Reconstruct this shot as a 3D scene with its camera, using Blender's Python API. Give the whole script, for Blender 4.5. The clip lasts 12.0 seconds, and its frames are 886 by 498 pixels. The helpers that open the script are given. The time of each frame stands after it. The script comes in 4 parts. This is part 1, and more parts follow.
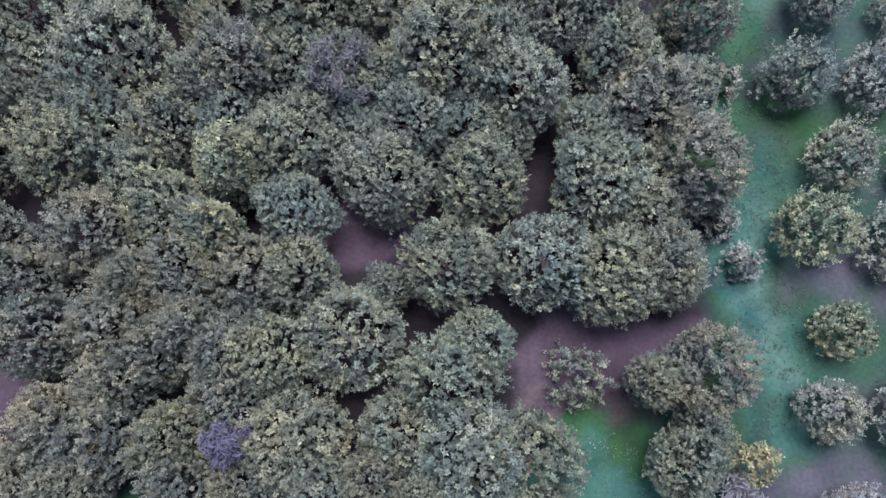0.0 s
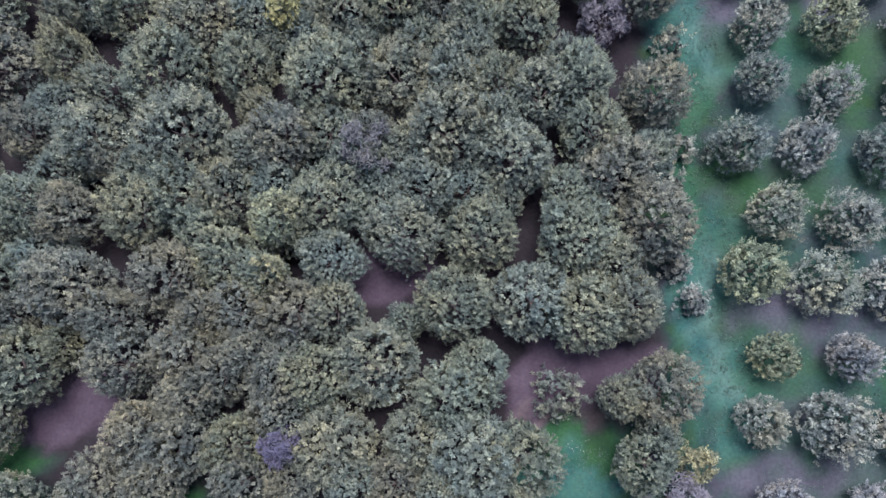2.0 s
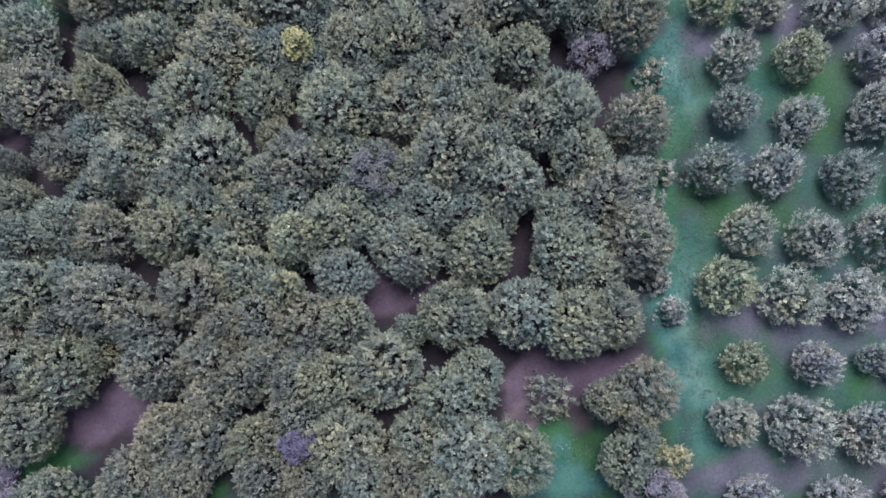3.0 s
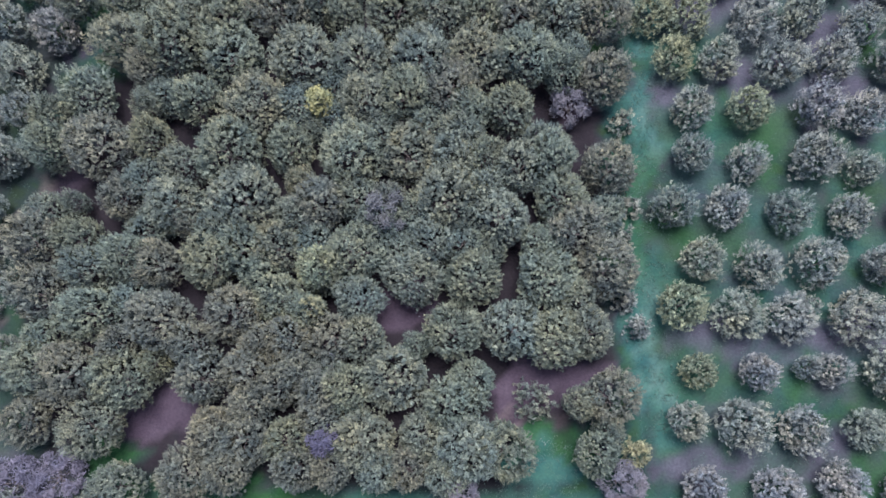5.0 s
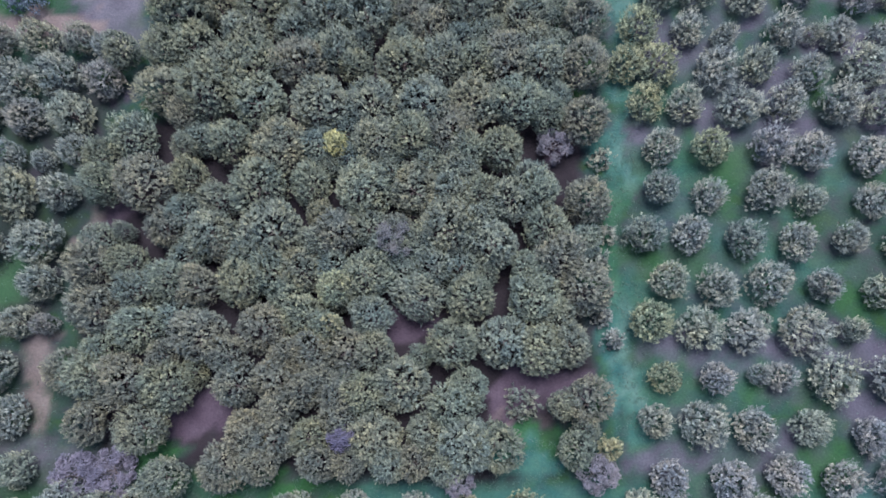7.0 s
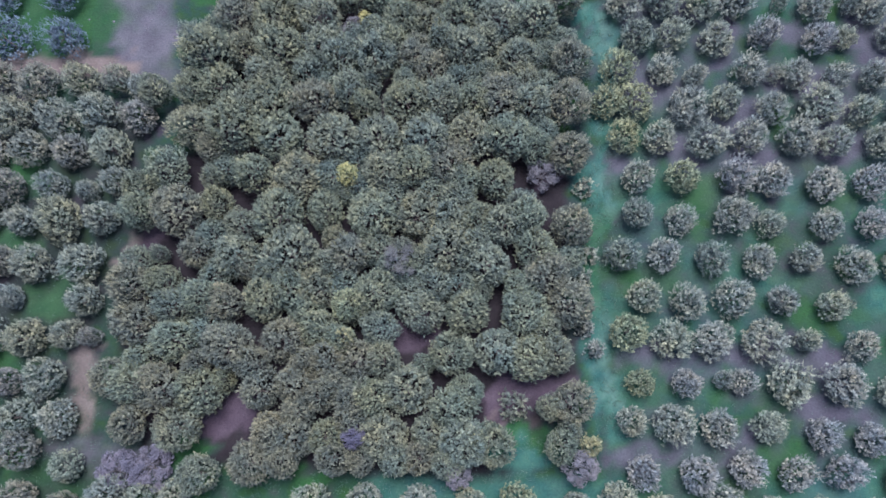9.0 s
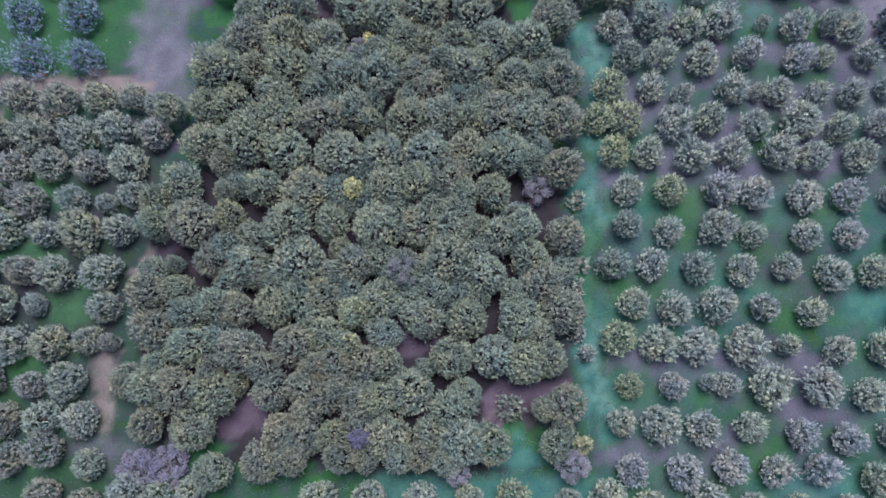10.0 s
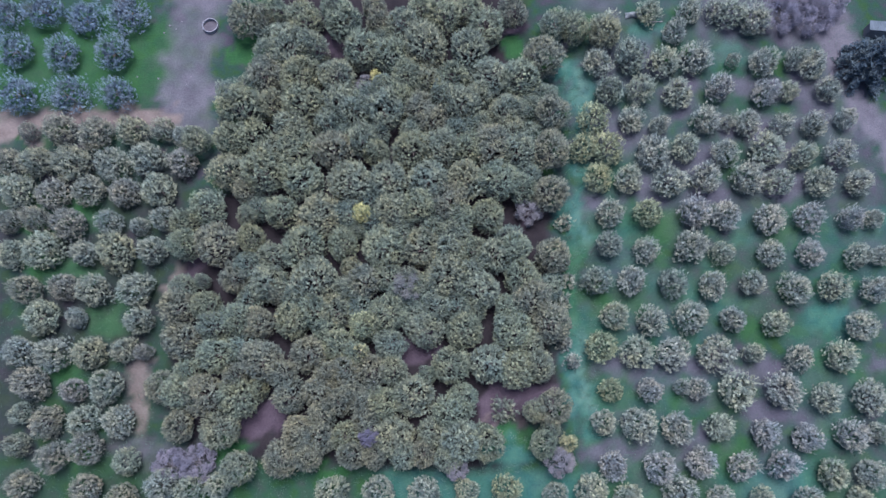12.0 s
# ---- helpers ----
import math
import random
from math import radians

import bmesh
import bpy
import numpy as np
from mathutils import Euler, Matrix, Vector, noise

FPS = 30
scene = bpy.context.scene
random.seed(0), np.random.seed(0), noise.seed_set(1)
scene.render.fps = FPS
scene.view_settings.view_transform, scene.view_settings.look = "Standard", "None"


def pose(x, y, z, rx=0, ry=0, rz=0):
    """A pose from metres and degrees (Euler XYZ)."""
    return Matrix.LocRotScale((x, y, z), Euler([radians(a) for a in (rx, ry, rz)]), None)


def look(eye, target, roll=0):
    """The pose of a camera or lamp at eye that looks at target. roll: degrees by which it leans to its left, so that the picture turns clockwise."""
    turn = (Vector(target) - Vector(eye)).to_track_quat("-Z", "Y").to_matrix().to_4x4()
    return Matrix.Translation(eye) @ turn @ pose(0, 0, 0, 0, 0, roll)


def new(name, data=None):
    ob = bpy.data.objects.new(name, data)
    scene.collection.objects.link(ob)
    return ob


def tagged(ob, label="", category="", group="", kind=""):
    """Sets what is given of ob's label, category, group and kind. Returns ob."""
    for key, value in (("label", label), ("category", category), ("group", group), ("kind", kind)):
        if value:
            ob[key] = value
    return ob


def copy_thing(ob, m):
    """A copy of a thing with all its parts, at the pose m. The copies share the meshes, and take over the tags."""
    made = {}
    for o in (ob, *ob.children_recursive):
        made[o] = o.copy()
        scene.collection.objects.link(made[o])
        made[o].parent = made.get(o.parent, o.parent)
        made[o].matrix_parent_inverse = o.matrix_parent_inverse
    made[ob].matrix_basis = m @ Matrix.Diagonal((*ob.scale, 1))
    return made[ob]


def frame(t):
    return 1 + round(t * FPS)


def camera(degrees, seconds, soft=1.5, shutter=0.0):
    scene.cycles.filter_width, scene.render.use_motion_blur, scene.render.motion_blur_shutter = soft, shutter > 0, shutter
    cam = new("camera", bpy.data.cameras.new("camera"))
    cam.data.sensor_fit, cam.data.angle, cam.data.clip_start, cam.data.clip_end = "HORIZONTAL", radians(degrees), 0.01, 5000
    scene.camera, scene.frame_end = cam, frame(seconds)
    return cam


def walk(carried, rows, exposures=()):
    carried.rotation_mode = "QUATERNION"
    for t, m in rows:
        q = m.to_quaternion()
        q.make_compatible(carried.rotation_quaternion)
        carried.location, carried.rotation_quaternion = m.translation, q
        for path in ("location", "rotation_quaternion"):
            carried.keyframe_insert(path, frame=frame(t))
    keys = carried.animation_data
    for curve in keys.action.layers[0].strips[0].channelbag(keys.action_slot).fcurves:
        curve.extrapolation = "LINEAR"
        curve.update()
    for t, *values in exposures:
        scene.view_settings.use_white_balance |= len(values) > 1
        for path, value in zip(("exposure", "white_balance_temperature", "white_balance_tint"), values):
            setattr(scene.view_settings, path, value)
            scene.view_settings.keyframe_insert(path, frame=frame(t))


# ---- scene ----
cam = camera(62.3, 12.0, soft=1.6)
METRES, EYE, TILT, LEAN, TURN = 50.0, 34.0, -76.7, 0.0, 0.0
ROWS = [
    (0.0, 0.0, 0.0, 0.0, -0.0, -0.0, 0.0),
    (0.5, -0.0017, -0.0353, 0.0125, 0.08, -0.05, 0.03),
    (1.0, -0.0042, -0.0764, 0.023, 0.05, 0.13, 0.03),
    (1.5, -0.005, -0.115, 0.0335, 0.11, 0.16, 0.05),
    (2.0, -0.0055, -0.1541, 0.0429, 0.15, 0.2, 0.08),
    (2.5, -0.0058, -0.1936, 0.0519, 0.17, 0.23, 0.1),
    (3.0, -0.0055, -0.2364, 0.0614, 0.22, 0.27, 0.13),
    (5.0, -0.0037, -0.401, 0.0979, 0.32, 0.34, 0.28),
    (5.5, -0.0032, -0.4404, 0.1068, 0.33, 0.35, 0.31),
    (6.0, -0.003, -0.4829, 0.1162, 0.36, 0.37, 0.35),
    (6.5, -0.0029, -0.5226, 0.1252, 0.37, 0.38, 0.38),
    (7.0, -0.002, -0.5654, 0.1351, 0.4, 0.37, 0.41),
    (9.0, -0.0007, -0.7224, 0.1699, 0.42, 0.46, 0.53),
    (9.5, 0.0001, -0.7648, 0.1803, 0.44, 0.46, 0.57),
    (10.0, 0.0009, -0.805, 0.19, 0.46, 0.46, 0.61),
    (10.5, 0.0019, -0.8503, 0.2008, 0.48, 0.46, 0.64),
    (11.0, 0.003, -0.8899, 0.2103, 0.5, 0.46, 0.68),
    (11.5, 0.0043, -0.9326, 0.2211, 0.53, 0.45, 0.73),
    (12.0, 0.0049, -0.9725, 0.2306, 0.55, 0.45, 0.76),
]
walk(cam, [(t, pose(0, 0, EYE, TILT, LEAN, TURN) @ pose(METRES * x, METRES * y, METRES * z, 90 + pitch, roll, yaw)) for t, x, y, z, yaw, pitch, roll in ROWS],
     exposures=[(0.0, 1.2, 5820, 24.5), (12.0, 1.27, 5570, 20)])

# ---- light: overcast late afternoon, a wide weak sun behind cloud ----
SUN_UP, SUN_ROUND = 73.0, 8.0
world = bpy.data.worlds.new("sky")
scene.world = world
world.use_nodes = True
wt = world.node_tree
sky = wt.nodes.new("ShaderNodeTexSky")
sky.sky_type, sky.sun_disc = "NISHITA", False
sky.sun_elevation, sky.sun_rotation = radians(SUN_UP), radians(SUN_ROUND)
wt.links.new(sky.outputs[0], wt.nodes["Background"].inputs[0])
wt.nodes["Background"].inputs[1].default_value = 0.085
sun = new("sun", bpy.data.lights.new("sun", "SUN"))
sun.data.energy, sun.data.angle, sun.data.color = 3.45, radians(32), (1.0, 0.95, 0.88)
a, e = radians(SUN_ROUND), radians(SUN_UP)
sun.matrix_world = look((0, 0, 60), (-20 * math.sin(a) * math.cos(e), -20 * math.cos(a) * math.cos(e), 60 - 20 * math.sin(e)))


# ---- materials ----
def shader(name, rough=0.6, spec=0.4):
    """A material with its Principled node: (material, nodes, link, principled)."""
    m = bpy.data.materials.new(name)
    m.use_nodes = True
    n, link = m.node_tree.nodes, m.node_tree.links.new
    p = n["Principled BSDF"]
    p.inputs["Roughness"].default_value = rough
    p.inputs["Specular IOR Level"].default_value = spec
    return m, n, link, p


def ramp(n, stops):
    r = n.new("ShaderNodeValToRGB")
    el = r.color_ramp.elements
    while len(el) < len(stops):
        el.new(0.5)
    for i, (at, c) in enumerate(stops):
        el[i].position, el[i].color = at, (*c, 1)
    return r


def mix(n, link, fac, c1, c2, blend="MIX"):
    x = n.new("ShaderNodeMix")
    x.data_type, x.blend_type = "RGBA", blend
    for i, v in ((0, fac), (6, c1), (7, c2)):
        if hasattr(v, "is_linked"):
            link(v, x.inputs[i])
        elif i == 0:
            x.inputs[0].default_value = v
        else:
            x.inputs[i].default_value = (*v, 1)
    return x.outputs[2]


def noise_of(n, link, scale, detail=4, vector=None):
    t = n.new("ShaderNodeTexNoise")
    t.inputs["Scale"].default_value, t.inputs["Detail"].default_value = scale, detail
    if vector is not None:
        link(vector, t.inputs["Vector"])
    return t.outputs[0]


def leaf_material(name, dark, mid, light, cool, warm, rough=0.68, motley=1.0):
    """Foliage: each leaf its own shade, each tree its own tint."""
    m, n, link, p = shader(name, rough, 0.22)
    geo, info = n.new("ShaderNodeNewGeometry"), n.new("ShaderNodeObjectInfo")
    r = ramp(n, [(0.0, tuple(0.5 * (a + b) for a, b in zip(dark, mid))), (0.5, mid), (1.0, tuple(0.5 * (a + b) for a, b in zip(light, mid)))])
    link(geo.outputs["Random Per Island"], r.inputs[0])
    # random tone a shoot; inner leaves stay in the darkest quarter, painting crown shade
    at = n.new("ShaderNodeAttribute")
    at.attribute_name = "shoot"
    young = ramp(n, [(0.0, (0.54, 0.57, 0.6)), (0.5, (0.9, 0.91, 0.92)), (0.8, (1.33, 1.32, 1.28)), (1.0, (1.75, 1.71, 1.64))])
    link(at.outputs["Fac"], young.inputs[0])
    tint = ramp(n, [(0.0, cool), (0.5, (1, 1, 1)), (1.0, warm)])
    link(info.outputs["Random"], tint.inputs[0])
    own = mix(n, link, 1.0, tint.outputs[0], info.outputs["Color"], "MULTIPLY")
    c = mix(n, link, 1.0, r.outputs[0], own, "MULTIPLY")
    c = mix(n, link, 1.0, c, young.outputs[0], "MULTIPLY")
    # blue-grey, green and olive-tan patches a metre or less across
    soft = lambda c: tuple(1 + motley * (v - 1) for v in c)
    for scale, stops in ((0.5, [(0.36, soft((0.82, 0.89, 0.96))), (0.5, (1, 1, 1)), (0.64, soft((1.22, 1.13, 1.0)))]),
                         (1.7, [(0.36, soft((0.84, 0.87, 0.87))), (0.52, (1, 1, 1)), (0.66, soft((1.15, 1.13, 1.07)))])):
        patch = ramp(n, stops)
        link(noise_of(n, link, scale, 2, geo.outputs["Position"]), patch.inputs[0])
        c = mix(n, link, 1.0, c, patch.outputs[0], "MULTIPLY")
    link(c, p.inputs["Base Color"])
    return m


GROVE_LEAF = leaf_material("grove_foliage", (0.104, 0.118, 0.091), (0.127, 0.143, 0.109), (0.163, 0.177, 0.135), (0.97, 1.0, 1.03), (1.06, 1.01, 0.95))
ORCHARD_LEAF = leaf_material("orchard_foliage", (0.118, 0.137, 0.110), (0.180, 0.198, 0.161), (0.250, 0.266, 0.221), (0.98, 0.985, 1.06), (1.02, 1.04, 0.94))
YELLOW_LEAF = leaf_material("yellow_foliage", (0.14, 0.14, 0.05), (0.26, 0.255, 0.11), (0.38, 0.375, 0.18), (1, 1, 1), (1, 1, 1))
YELLOW_OLD_LEAF = leaf_material("yellowing_foliage", (0.11, 0.115, 0.06), (0.18, 0.18, 0.1), (0.26, 0.255, 0.15), (1, 1, 1), (1, 1, 1))
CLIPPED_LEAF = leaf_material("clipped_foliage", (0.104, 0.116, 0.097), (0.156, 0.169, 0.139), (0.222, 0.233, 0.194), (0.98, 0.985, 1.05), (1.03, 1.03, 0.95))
LIME_LEAF = leaf_material("yellow_green_foliage", (0.093, 0.110, 0.070), (0.170, 0.190, 0.116), (0.278, 0.296, 0.186), (0.95, 1, 1), (1.05, 1.03, 0.95))
OLIVE_LEAF = leaf_material("silver_foliage", (0.082, 0.114, 0.146), (0.105, 0.143, 0.182), (0.132, 0.174, 0.216), (0.97, 1, 1.04), (1.03, 1, 0.98), motley=0.5)
TWIG = leaf_material("bare_twigs", (0.22, 0.205, 0.212), (0.31, 0.29, 0.3), (0.4, 0.375, 0.388), (0.99, 0.99, 1.02), (1.01, 1, 1), 0.8, 0.3)
NEEDLE = leaf_material("dark_needles", (0.095, 0.128, 0.146), (0.140, 0.180, 0.204), (0.195, 0.242, 0.27), (1, 1, 1), (1, 1, 1))


def rough_material(name, c1, c2, scale, rough=0.9, bump=0.3, metal=0.0):
    m, n, link, p = shader(name, rough, 0.3)
    tc = n.new("ShaderNodeTexCoord")
    big, fine = noise_of(n, link, scale, 5, tc.outputs["Object"]), noise_of(n, link, scale * 9, 4, tc.outputs["Object"])
    r = ramp(n, [(0.3, c1), (0.7, c2)])
    link(big, r.inputs[0])
    g = ramp(n, [(0.3, (0.75, 0.75, 0.75)), (0.7, (1.15, 1.15, 1.15))])
    link(fine, g.inputs[0])
    link(mix(n, link, 1.0, r.outputs[0], g.outputs[0], "MULTIPLY"), p.inputs["Base Color"])
    b = n.new("ShaderNodeBump")
    b.inputs["Strength"].default_value, b.inputs["Distance"].default_value = bump, 0.02
    link(fine, b.inputs["Height"])
    link(b.outputs[0], p.inputs["Normal"])
    p.inputs["Metallic"].default_value = metal
    return m


BARK = rough_material("bark", (0.09, 0.075, 0.065), (0.2, 0.17, 0.15), 6)
CONCRETE = rough_material("weathered_concrete", (0.17, 0.17, 0.19), (0.26, 0.26, 0.28), 3)
TARP = rough_material("pale_plastic_sheet", (0.11, 0.125, 0.13), (0.17, 0.185, 0.19), 2, 0.6, 0.15)
ROOF = rough_material("pale_roof_sheet", (0.065, 0.085, 0.1), (0.1, 0.12, 0.14), 1.5, 0.75, 0.1)
PLANK = rough_material("grey_wood", (0.2, 0.195, 0.19), (0.31, 0.3, 0.29), 5)
WALLING = rough_material("grey_plaster", (0.1, 0.1, 0.11), (0.16, 0.155, 0.17), 3)
MUD = rough_material("dark_mud", (0.05, 0.045, 0.055), (0.08, 0.072, 0.085), 3)


def ground_material():
    """Grass under the trees, with bare soil, fallen leaves blackened to paint in tree shade, beaten earth, dust and a
    damp bluish sward by weights laid into the mesh.
    """
    m, n, link, p = shader("ground", 0.95, 0.15)
    pos = n.new("ShaderNodeNewGeometry").outputs["Position"]
    fine, mid = noise_of(n, link, 5.0, 6, pos), noise_of(n, link, 0.55, 4, pos)

    def pair(c1, c2, source=mid):
        r = ramp(n, [(0.35, c1), (0.65, c2)])
        link(source, r.inputs[0])
        return r.outputs[0]

    def weight(name):
        w = n.new("ShaderNodeAttribute")
        w.attribute_name = name
        return w.outputs["Fac"]

    weeds = ramp(n, [(0.34, (0.034, 0.032, 0.042)), (0.41, (0.024, 0.034, 0.033)), (0.52, (0.016, 0.039, 0.029)), (0.62, (0.017, 0.044, 0.016))])
    link(noise_of(n, link, 0.42, 3, pos), weeds.inputs[0])
    c = weeds.outputs[0]
    c = mix(n, link, weight("sward"), c, pair((0.020, 0.070, 0.062), (0.036, 0.096, 0.070)))
    c = mix(n, link, weight("worn"), c, pair((0.062, 0.121, 0.101), (0.085, 0.141, 0.118)))
    c = mix(n, link, weight("lush"), c, pair((0.015, 0.054, 0.019), (0.022, 0.066, 0.022)))
    c = mix(n, link, weight("soil"), c, pair((0.053, 0.050, 0.065), (0.070, 0.067, 0.085)))
    # near-black floor: the shade in the gaps between crowns is in this colour
    c = mix(n, link, weight("shaded_litter"), c, pair((0.013, 0.011, 0.013), (0.019, 0.016, 0.018)))
    c = mix(n, link, weight("bare"), c, pair((0.047, 0.034, 0.046), (0.068, 0.052, 0.066)))
    c = mix(n, link, weight("dust"), c, pair((0.070, 0.066, 0.079), (0.092, 0.088, 0.102)))
    c = mix(n, link, weight("earth"), c, pair((0.102, 0.082, 0.074), (0.135, 0.112, 0.102)))
    g = ramp(n, [(0.3, (0.80, 0.81, 0.83)), (0.7, (1.15, 1.14, 1.11))])
    link(fine, g.inputs[0])
    c = mix(n, link, 1.0, c, g.outputs[0], "MULTIPLY")
    link(c, p.inputs["Base Color"])
    b = n.new("ShaderNodeBump")
    b.inputs["Strength"].default_value, b.inputs["Distance"].default_value = 0.6, 0.08
    link(fine, b.inputs["Height"])
    link(b.outputs[0], p.inputs["Normal"])
    return m


# ---- plan: rows of trees as (x, y, crown radius) ----
ORCHARD_ROWS = []
ORCHARD_ROWS.append([(19.8, 48.4, 2.1), (25.6, 50.6, 1.69), (28.5, 47.8, 1.74), (30.6, 50.6, 1.75), (36, 49.9, 1.95), (38.5, 49.1, 2.23)])
ORCHARD_ROWS.append([(18.8, 43.6, 2.07), (22.8, 44.3, 2.3), (26.9, 43.6, 2.07), (30.7, 44, 2.07), (35.5, 43.9, 0.9), (39.1, 43.3, 2.06), (43.1, 43.7, 1.51), (44.8, 42.8, 1.91)])
ORCHARD_ROWS.append([(20.0, 39.8, 2.04), (23.5, 40.0, 1.95), (28.2, 39.2, 2.04), (33.3, 40, 1.84), (38.7, 39.3, 1.9), (41.8, 39.6, 1.43), (46.5, 39.5, 1.76)])
ORCHARD_ROWS.append([(17.7, 36.1, 2.15), (22.4, 36.1, 1.89), (25.7, 35.4, 1.35), (31.2, 35.7, 1.82), (33.9, 35.6, 1.01), (36.2, 35.4, 1.75), (40.2, 35.1, 1.48), (44.2, 35.1, 1.61), (48.2, 35.8, 1.48)])
ORCHARD_ROWS.append([(16.4, 32.5, 1.87), (19.2, 32.3, 2.1), (24.4, 31.8, 2.0), (28.5, 32.2, 2.0), (33.1, 31.4, 1.93), (38.0, 31.6, 2.5), (42.4, 31.1, 1.72), (46.7, 31.2, 1.99)])
ORCHARD_ROWS.append([(17.9, 28.7, 1.99), (21.5, 28.4, 1.85), (26.2, 28, 2.24), (30.4, 28.3, 1.91), (35.4, 28.2, 1.98), (39, 27.7, 1.97), (43.9, 27.7, 2.1), (48.6, 27.6, 1.9)])
ORCHARD_ROWS.append([(18.9, 24.2, 1.83), (23.5, 24.2, 2.03), (28.8, 24.2, 2.02), (32.4, 23.8, 1.95), (37.5, 23.3, 2.14), (42.1, 23.5, 1.95), (46.9, 23.2, 1.55), (49.6, 23.2, 1.3)])
ORCHARD_ROWS.append([(18.7, 20.5, 1.75), (22.9, 19.8, 1.68), (28.1, 20.2, 2.13), (31.8, 19.3, 1.48), (37.2, 19.2, 1.8), (41.8, 19.2, 1.8), (47.1, 18.8, 1.66), (49.8, 18.8, 1.41)])
ORCHARD_ROWS.append([(17, 16.2, 1.92), (21, 16.2, 1.86), (25.6, 15.8, 1.85), (30.2, 15.5, 1.85), (34.7, 15.7, 1.66), (39.5, 15.1, 1.97), (43.8, 15.2, 1.84), (48.5, 14.8, 1.77)])
ORCHARD_ROWS.append([(18.7, 12.2, 1.77), (22.9, 11.6, 1.89), (27.4, 11.9, 1.89), (32, 11.6, 1.64), (36.8, 11.1, 1.7), (46.3, 10.7, 1.94)])
ORCHARD_ROWS.append([(17.0, 8.8, 2.2), (21, 8, 2.06), (24.9, 7.9, 2.12), (29.6, 7.8, 2.24), (34, 7.8, 1.24), (39.1, 7.3, 1.61), (43.6, 7.3, 1.98)])
ORCHARD_ROWS.append([(17.8, 4.0, 1.5), (22.2, 3.9, 1.67), (25.8, 4.2, 1.11), (27.5, 4, 1.36), (31.7, 3.8, 2.34), (36.7, 3.7, 2.21), (41.5, 2.8, 2.02), (46.1, 2.8, 2.2)])
ORCHARD_ROWS.append([(16.8, 0.5, 1.65), (20.7, 0.3, 2.2), (24.8, -0.2, 1.95), (29.4, -0.1, 1.76), (34.3, -0.9, 1.7), (38.7, -1.3, 1.75), (43.5, -1.2, 1.87), (46.6, -1, 1.45)])
ORCHARD_ROWS.append([(17.6, -4.1, 1.81), (22.5, -4.3, 1.93), (27.1, -3.9, 1.87), (31.4, -4.3, 1.8), (35.8, -4.1, 1.86), (41, -5.2, 1.79), (45.2, -5.1, 1.91)])
ORCHARD_ROWS.append([(15.1, -6.4, 1.92), (19, -7.3, 1.67), (24.6, -7.1, 1.91), (28.8, -7.6, 1.55), (33.3, -7.7, 1.43), (38.1, -7.7, 1.66), (43.6, -7.7, 1.42)])
ORCHARD_ROWS.append([(34.1, 50.7, 1.53)])
WEST = []
WEST.append(("GREY", [(-50.9, 35.7, 1.23), (-46.8, 35.7, 2.18), (-42.3, 35.1, 2.31), (-52.5, 31.6, 1.76), (-46.8, 27.5, 2.14), (-38.3, 27.6, 2.0), (-51.7, 24.2, 1.59), (-48.4, 24.4, 1.85), (-44.3, 23.7, 2.11), (-48.5, 16.0, 1.94), (-44.2, 16.3, 1.81), (-46.7, 5.3, 2.13), (-44.4, 1.3, 2.1), (-39.7, -1.7, 1.96), (-46.6, -5.4, 1.82), (-43.3, -2.6, 1.77), (-39.3, -6.0, 1.87), (-35.2, -6.8, 1.69)]))
WEST.append(("OLIVE", [(-37.9, 35.5, 2.18), (-34.2, 35.5, 1.77), (-49.0, 31.7, 2.23), (-38.5, 20.2, 2.41), (-40.5, 8.7, 2.15), (-36.7, 8.9, 1.77), (-47.4, -1.3, 1.54)]))
WEST.append(("BLUISH", [(-31.7, 34.7, 1.49), (-39.8, 31.0, 2.22), (-39.7, 23.9, 1.78), (-36.2, 23.5, 1.32), (-33.3, 24.2, 1.65), (-50.9, 20.4, 1.83), (-42.4, 20.3, 1.7), (-34.4, 20.5, 1.83), (-40.6, 15.9, 2.19), (-42.5, 12.7, 1.34), (-48.4, 9.0, 2.03), (-44.4, 8.6, 2.15), (-47.6, 2.2, 1.37), (-38.2, 4.9, 2.0), (-36.6, 1.2, 1.98), (-31.1, -5.6, 1.99)]))
WEST.append(("TAN", [(-44.6, 31.1, 2.56), (-42.5, 27.8, 2.0)]))
WEST.append(("GREEN", [(-35.7, 31.7, 2.22), (-51.1, 28.1, 2.28), (-34.1, 27.8, 2.13), (-47.0, 20.7, 2.49), (-35.8, 15.9, 2.19), (-46.4, 12.8, 2.3), (-35.2, 12.3, 1.85), (-40.3, 1.3, 2.1), (-35.3, -3.2, 1.71), (-25.2, -5.7, 1.57), (-28.0, -6.1, 1.69)]))
WEST.append(("LILAC", [(-31.6, 31.3, 1.88), (-34.5, 8.8, 1.07), (-41.9, 4.6, 1.56)]))
WEST.append(("GREEN", [(-12.8, -6.5, 1.93), (-7.7, -6.5, 1.86), (-2.9, -6.6, 1.92), (1.7, -6.4, 1.56), (11.2, -6.9, 1.43)]))
OLIVE_ROWS = []
OLIVE_ROWS.append([(-55.5, 51.3, 2.15), (-50.7, 51.8, 2.58), (-45.3, 50.9, 2.57), (-39.9, 51.1, 2.57)])
OLIVE_ROWS.append([(-53.8, 46.4, 2.41), (-47.7, 45.9, 2.4), (-41.2, 45.8, 2.4)])
OLIVE_ROWS.append([(-52.4, 40.4, 2.51), (-46.5, 40.3, 2.5), (-40.3, 40.3, 2.29)])
